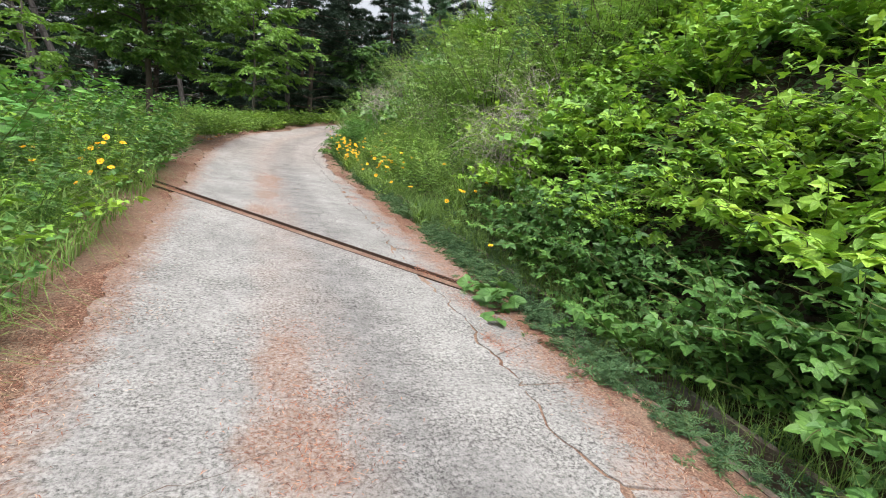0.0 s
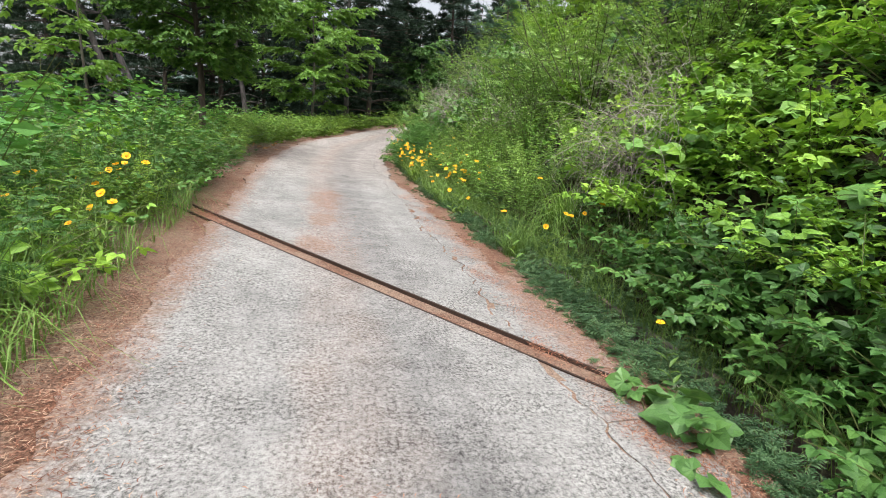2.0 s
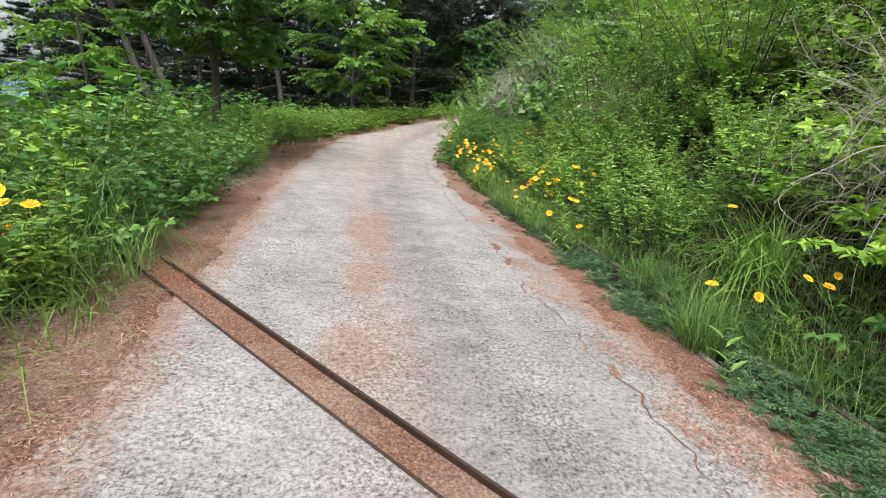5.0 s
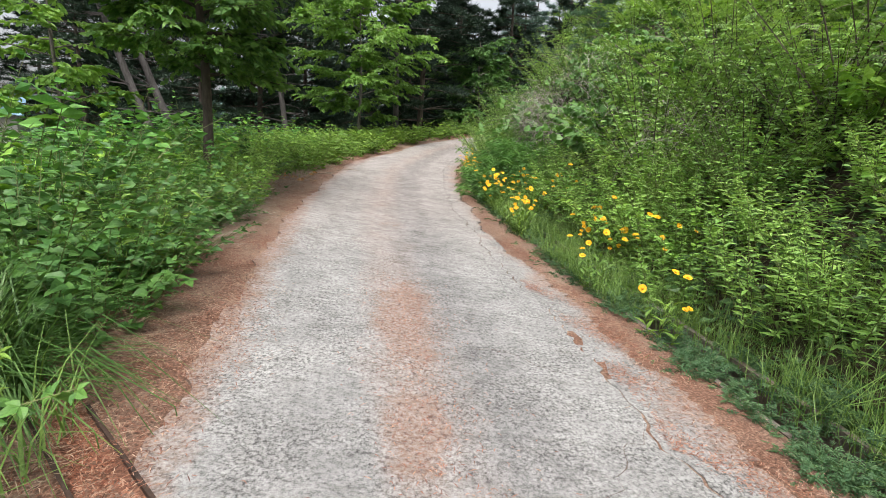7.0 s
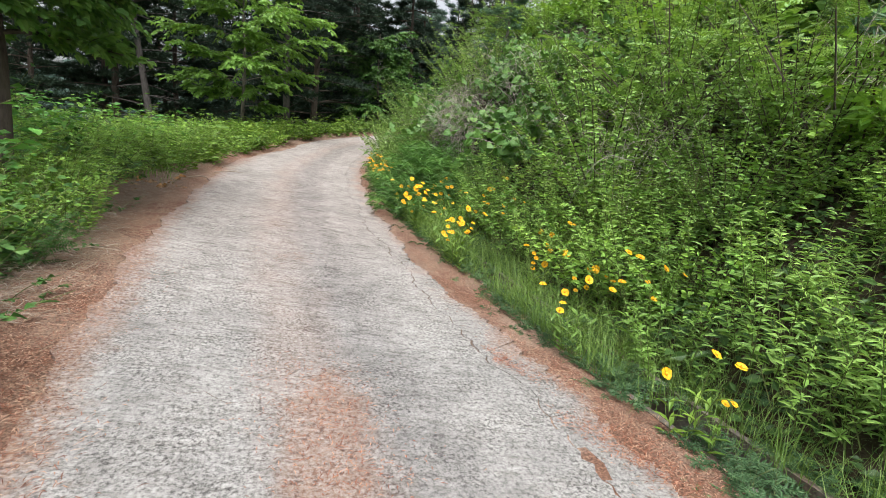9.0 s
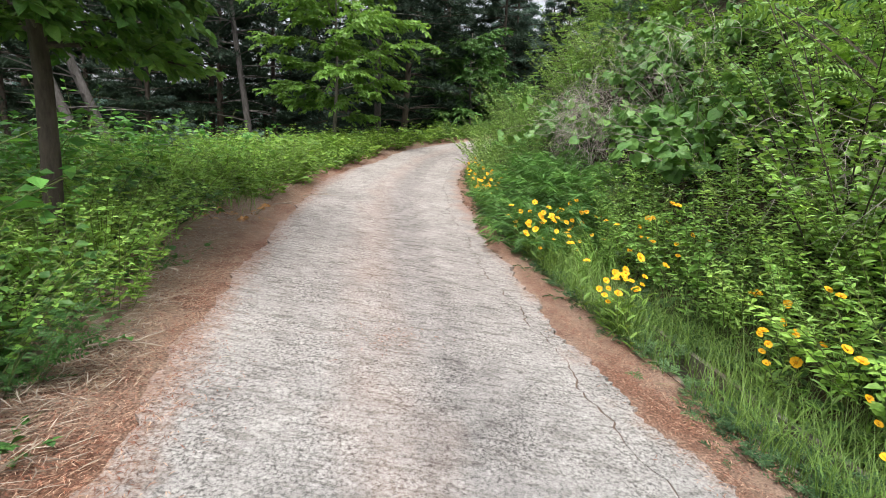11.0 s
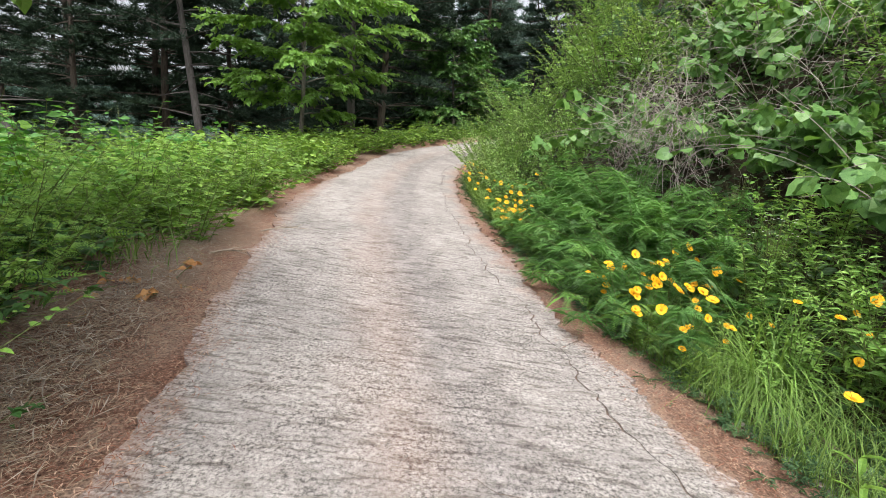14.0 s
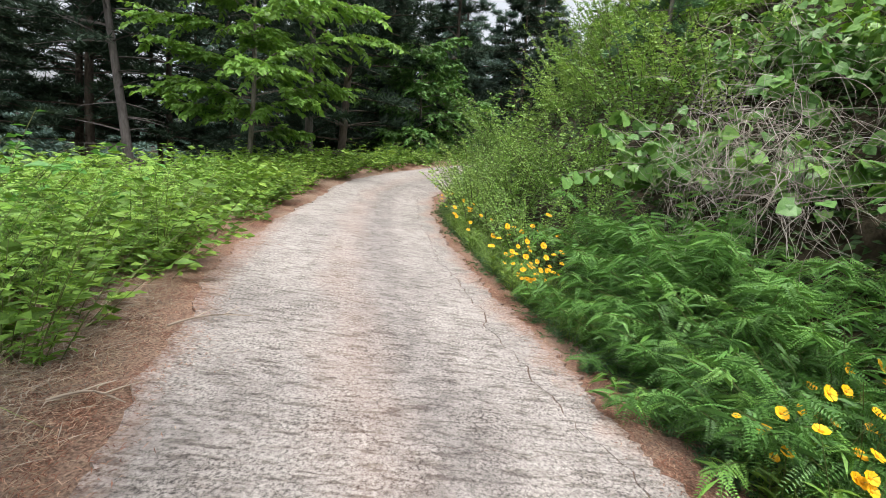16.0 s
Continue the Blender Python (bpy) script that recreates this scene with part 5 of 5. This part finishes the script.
def build_fleabane():
    """Tall weeds topped with loose sprays of tiny white daisies."""
    g = np.random.default_rng(66)
    kinds = []
    for _ in range(2):
        e = tagged(new("fleabane"), "tall thin weed with sprays of tiny white flowers", "flower")
        leaves, wood = leafy(g, 0.85, 0.3, 4, 16, T_narrow, 0.08, 0.08, 0.1, 0.6, 0.05, 0.003)
        heads = Soup()
        for k in range(26):
            top = np.array([g.normal(0, 0.09), g.normal(0, 0.09), g.uniform(0.74, 0.9)])
            wood.add(*tube(np.array([(top[0] * 0.4, top[1] * 0.4, 0.6), top * (0.8, 0.8, 0.93), top]), 0.0015, 0.001, 3))
            a = np.arange(8) * math.pi / 4
            heads.add(*lay(chip_leaf(0.3), np.tile(top, (8, 1)), np.stack([np.cos(a), np.sin(a), np.full(8, 0.15)], 1), np.tile((0, 0, 1.0), (8, 1)), np.full(8, 0.011)))
        for n, q, m in (("stem", wood, M_stem), ("foliage", leaves, M_herb), ("flower_spray", heads, M_white)):
            tagged(part(n, q, m, e), kind="stuff")
        kinds.append(e)
    put(kinds, [(3.7, 11.6), (3.75, 12.2), (3.6, 12.9), (3.85, 11.0), (3.9, 10.4), (3.5, 13.4), (3.3, 14.3), (3.55, 10.9), (3.6, 15.0)], g, "white flowering weeds", 0.85, 1.15)


def build_dead_vines():
    """Grey tangles of dead stems hanging over the bank."""
    g = np.random.default_rng(71)
    for u, y, h, wide, n in ((3.75, 6.6, 1.3, 0.6, 230), (4.7, 7.6, 1.3, 0.6, 120), (4.3, 11.8, 1.1, 0.7, 170), (3.85, 16.3, 1.5, 0.4, 210), (3.85, 17.2, 1.4, 0.4, 110), (4.5, 15.2, 1.9, 0.5, 60), (4.6, 17.6, 1.9, 0.5, 50), (5.3, 9.8, 1.2, 0.6, 90)):
        s = Soup()
        for _ in range(n):
            p = np.array([g.normal(0, wide * 0.45), g.normal(0, wide * 0.6), h * g.uniform(0.35, 1.0)])
            loop = g.uniform() < 0.55
            d = np.array([-0.3, 0, 0.2]) + g.normal(0, 1.0, 3)
            curl = g.normal(0, 0.25 if loop else 0.1, 3)
            line = [p]
            for _k in range(14):
                curl = curl * 0.8 + g.normal(0, 0.16 if loop else 0.08, 3)
                d = unit(d + curl + np.array([-0.03, 0, -0.06 if loop else -0.3]))
                line.append(line[-1] + d * 0.06)
            s.add(*tube(np.array(line), g.uniform(0.0015, 0.0042), 0.001, 3))
        e = tagged(new("vine_tangle", s.mesh("vine_tangle", M_twig)), "grey-brown tangle of dead hanging vines", "dead vines", kind="stuff")
        e.matrix_basis = spot(u, y)


def build_shed():
    """Pale shed with a blue sheet roof, glimpsed through the trees."""
    e = tagged(new("shed"), "pale farm shed with a faded blue sheet roof behind trees", "shed")

    def box(name, lo, hi, mat, label=""):
        bm = bmesh.new()
        bmesh.ops.create_cube(bm, size=1.0)
        for v in bm.verts:
            v.co = Vector([lo[i] + (hi[i] - lo[i]) * (v.co[i] + 0.5) for i in range(3)])
        bmesh.ops.bevel(bm, geom=bm.edges[:], offset=0.02, segments=1, affect="EDGES")
        return solid(name, bm, mat, e, label)

    box("wall", (-4, -2.5, -0.5), (4, 2.5, 2.3), M_wall)
    for k in range(3):
        box("window", (-3 + k * 2.3, -2.53, 1.0), (-1.9 + k * 2.3, -2.49, 1.8), M_glass)
    for side in (-1, 1):
        bm = bmesh.new()
        n = 64
        rows = [[bm.verts.new((-4.4 + 8.8 * i / n, side * w, z + 0.03 * math.sin(i * 2.4))) for i in range(n + 1)] for w, z in ((0.0, 3.5), (2.9, 2.25), (2.9, 2.21), (0.0, 3.46))]
        for r0, r1 in zip(rows, rows[1:] + rows[:1]):
            for i in range(n):
                bm.faces.new((r0[i], r0[i + 1], r1[i + 1], r1[i]))
        bmesh.ops.recalc_face_normals(bm, faces=bm.faces)
        solid("roof", bm, M_blue, e, "faded blue corrugated sheet roof")
    x, y = -25.5, 41.0
    e.matrix_basis = pose(x, y, float(lie(x - float(bend(y)), y)) - 0.2, 0, 0, 25)


build_ground()
build_road()
build_drain()
build_ditch()
build_cracks()
build_trees()
build_plants()
build_undergrowth()
build_far_woods()
build_flowers()
build_fleabane()
build_dead_vines()
build_shed()
build_needles()
build_grass()
build_crack_fill()
build_fragments()
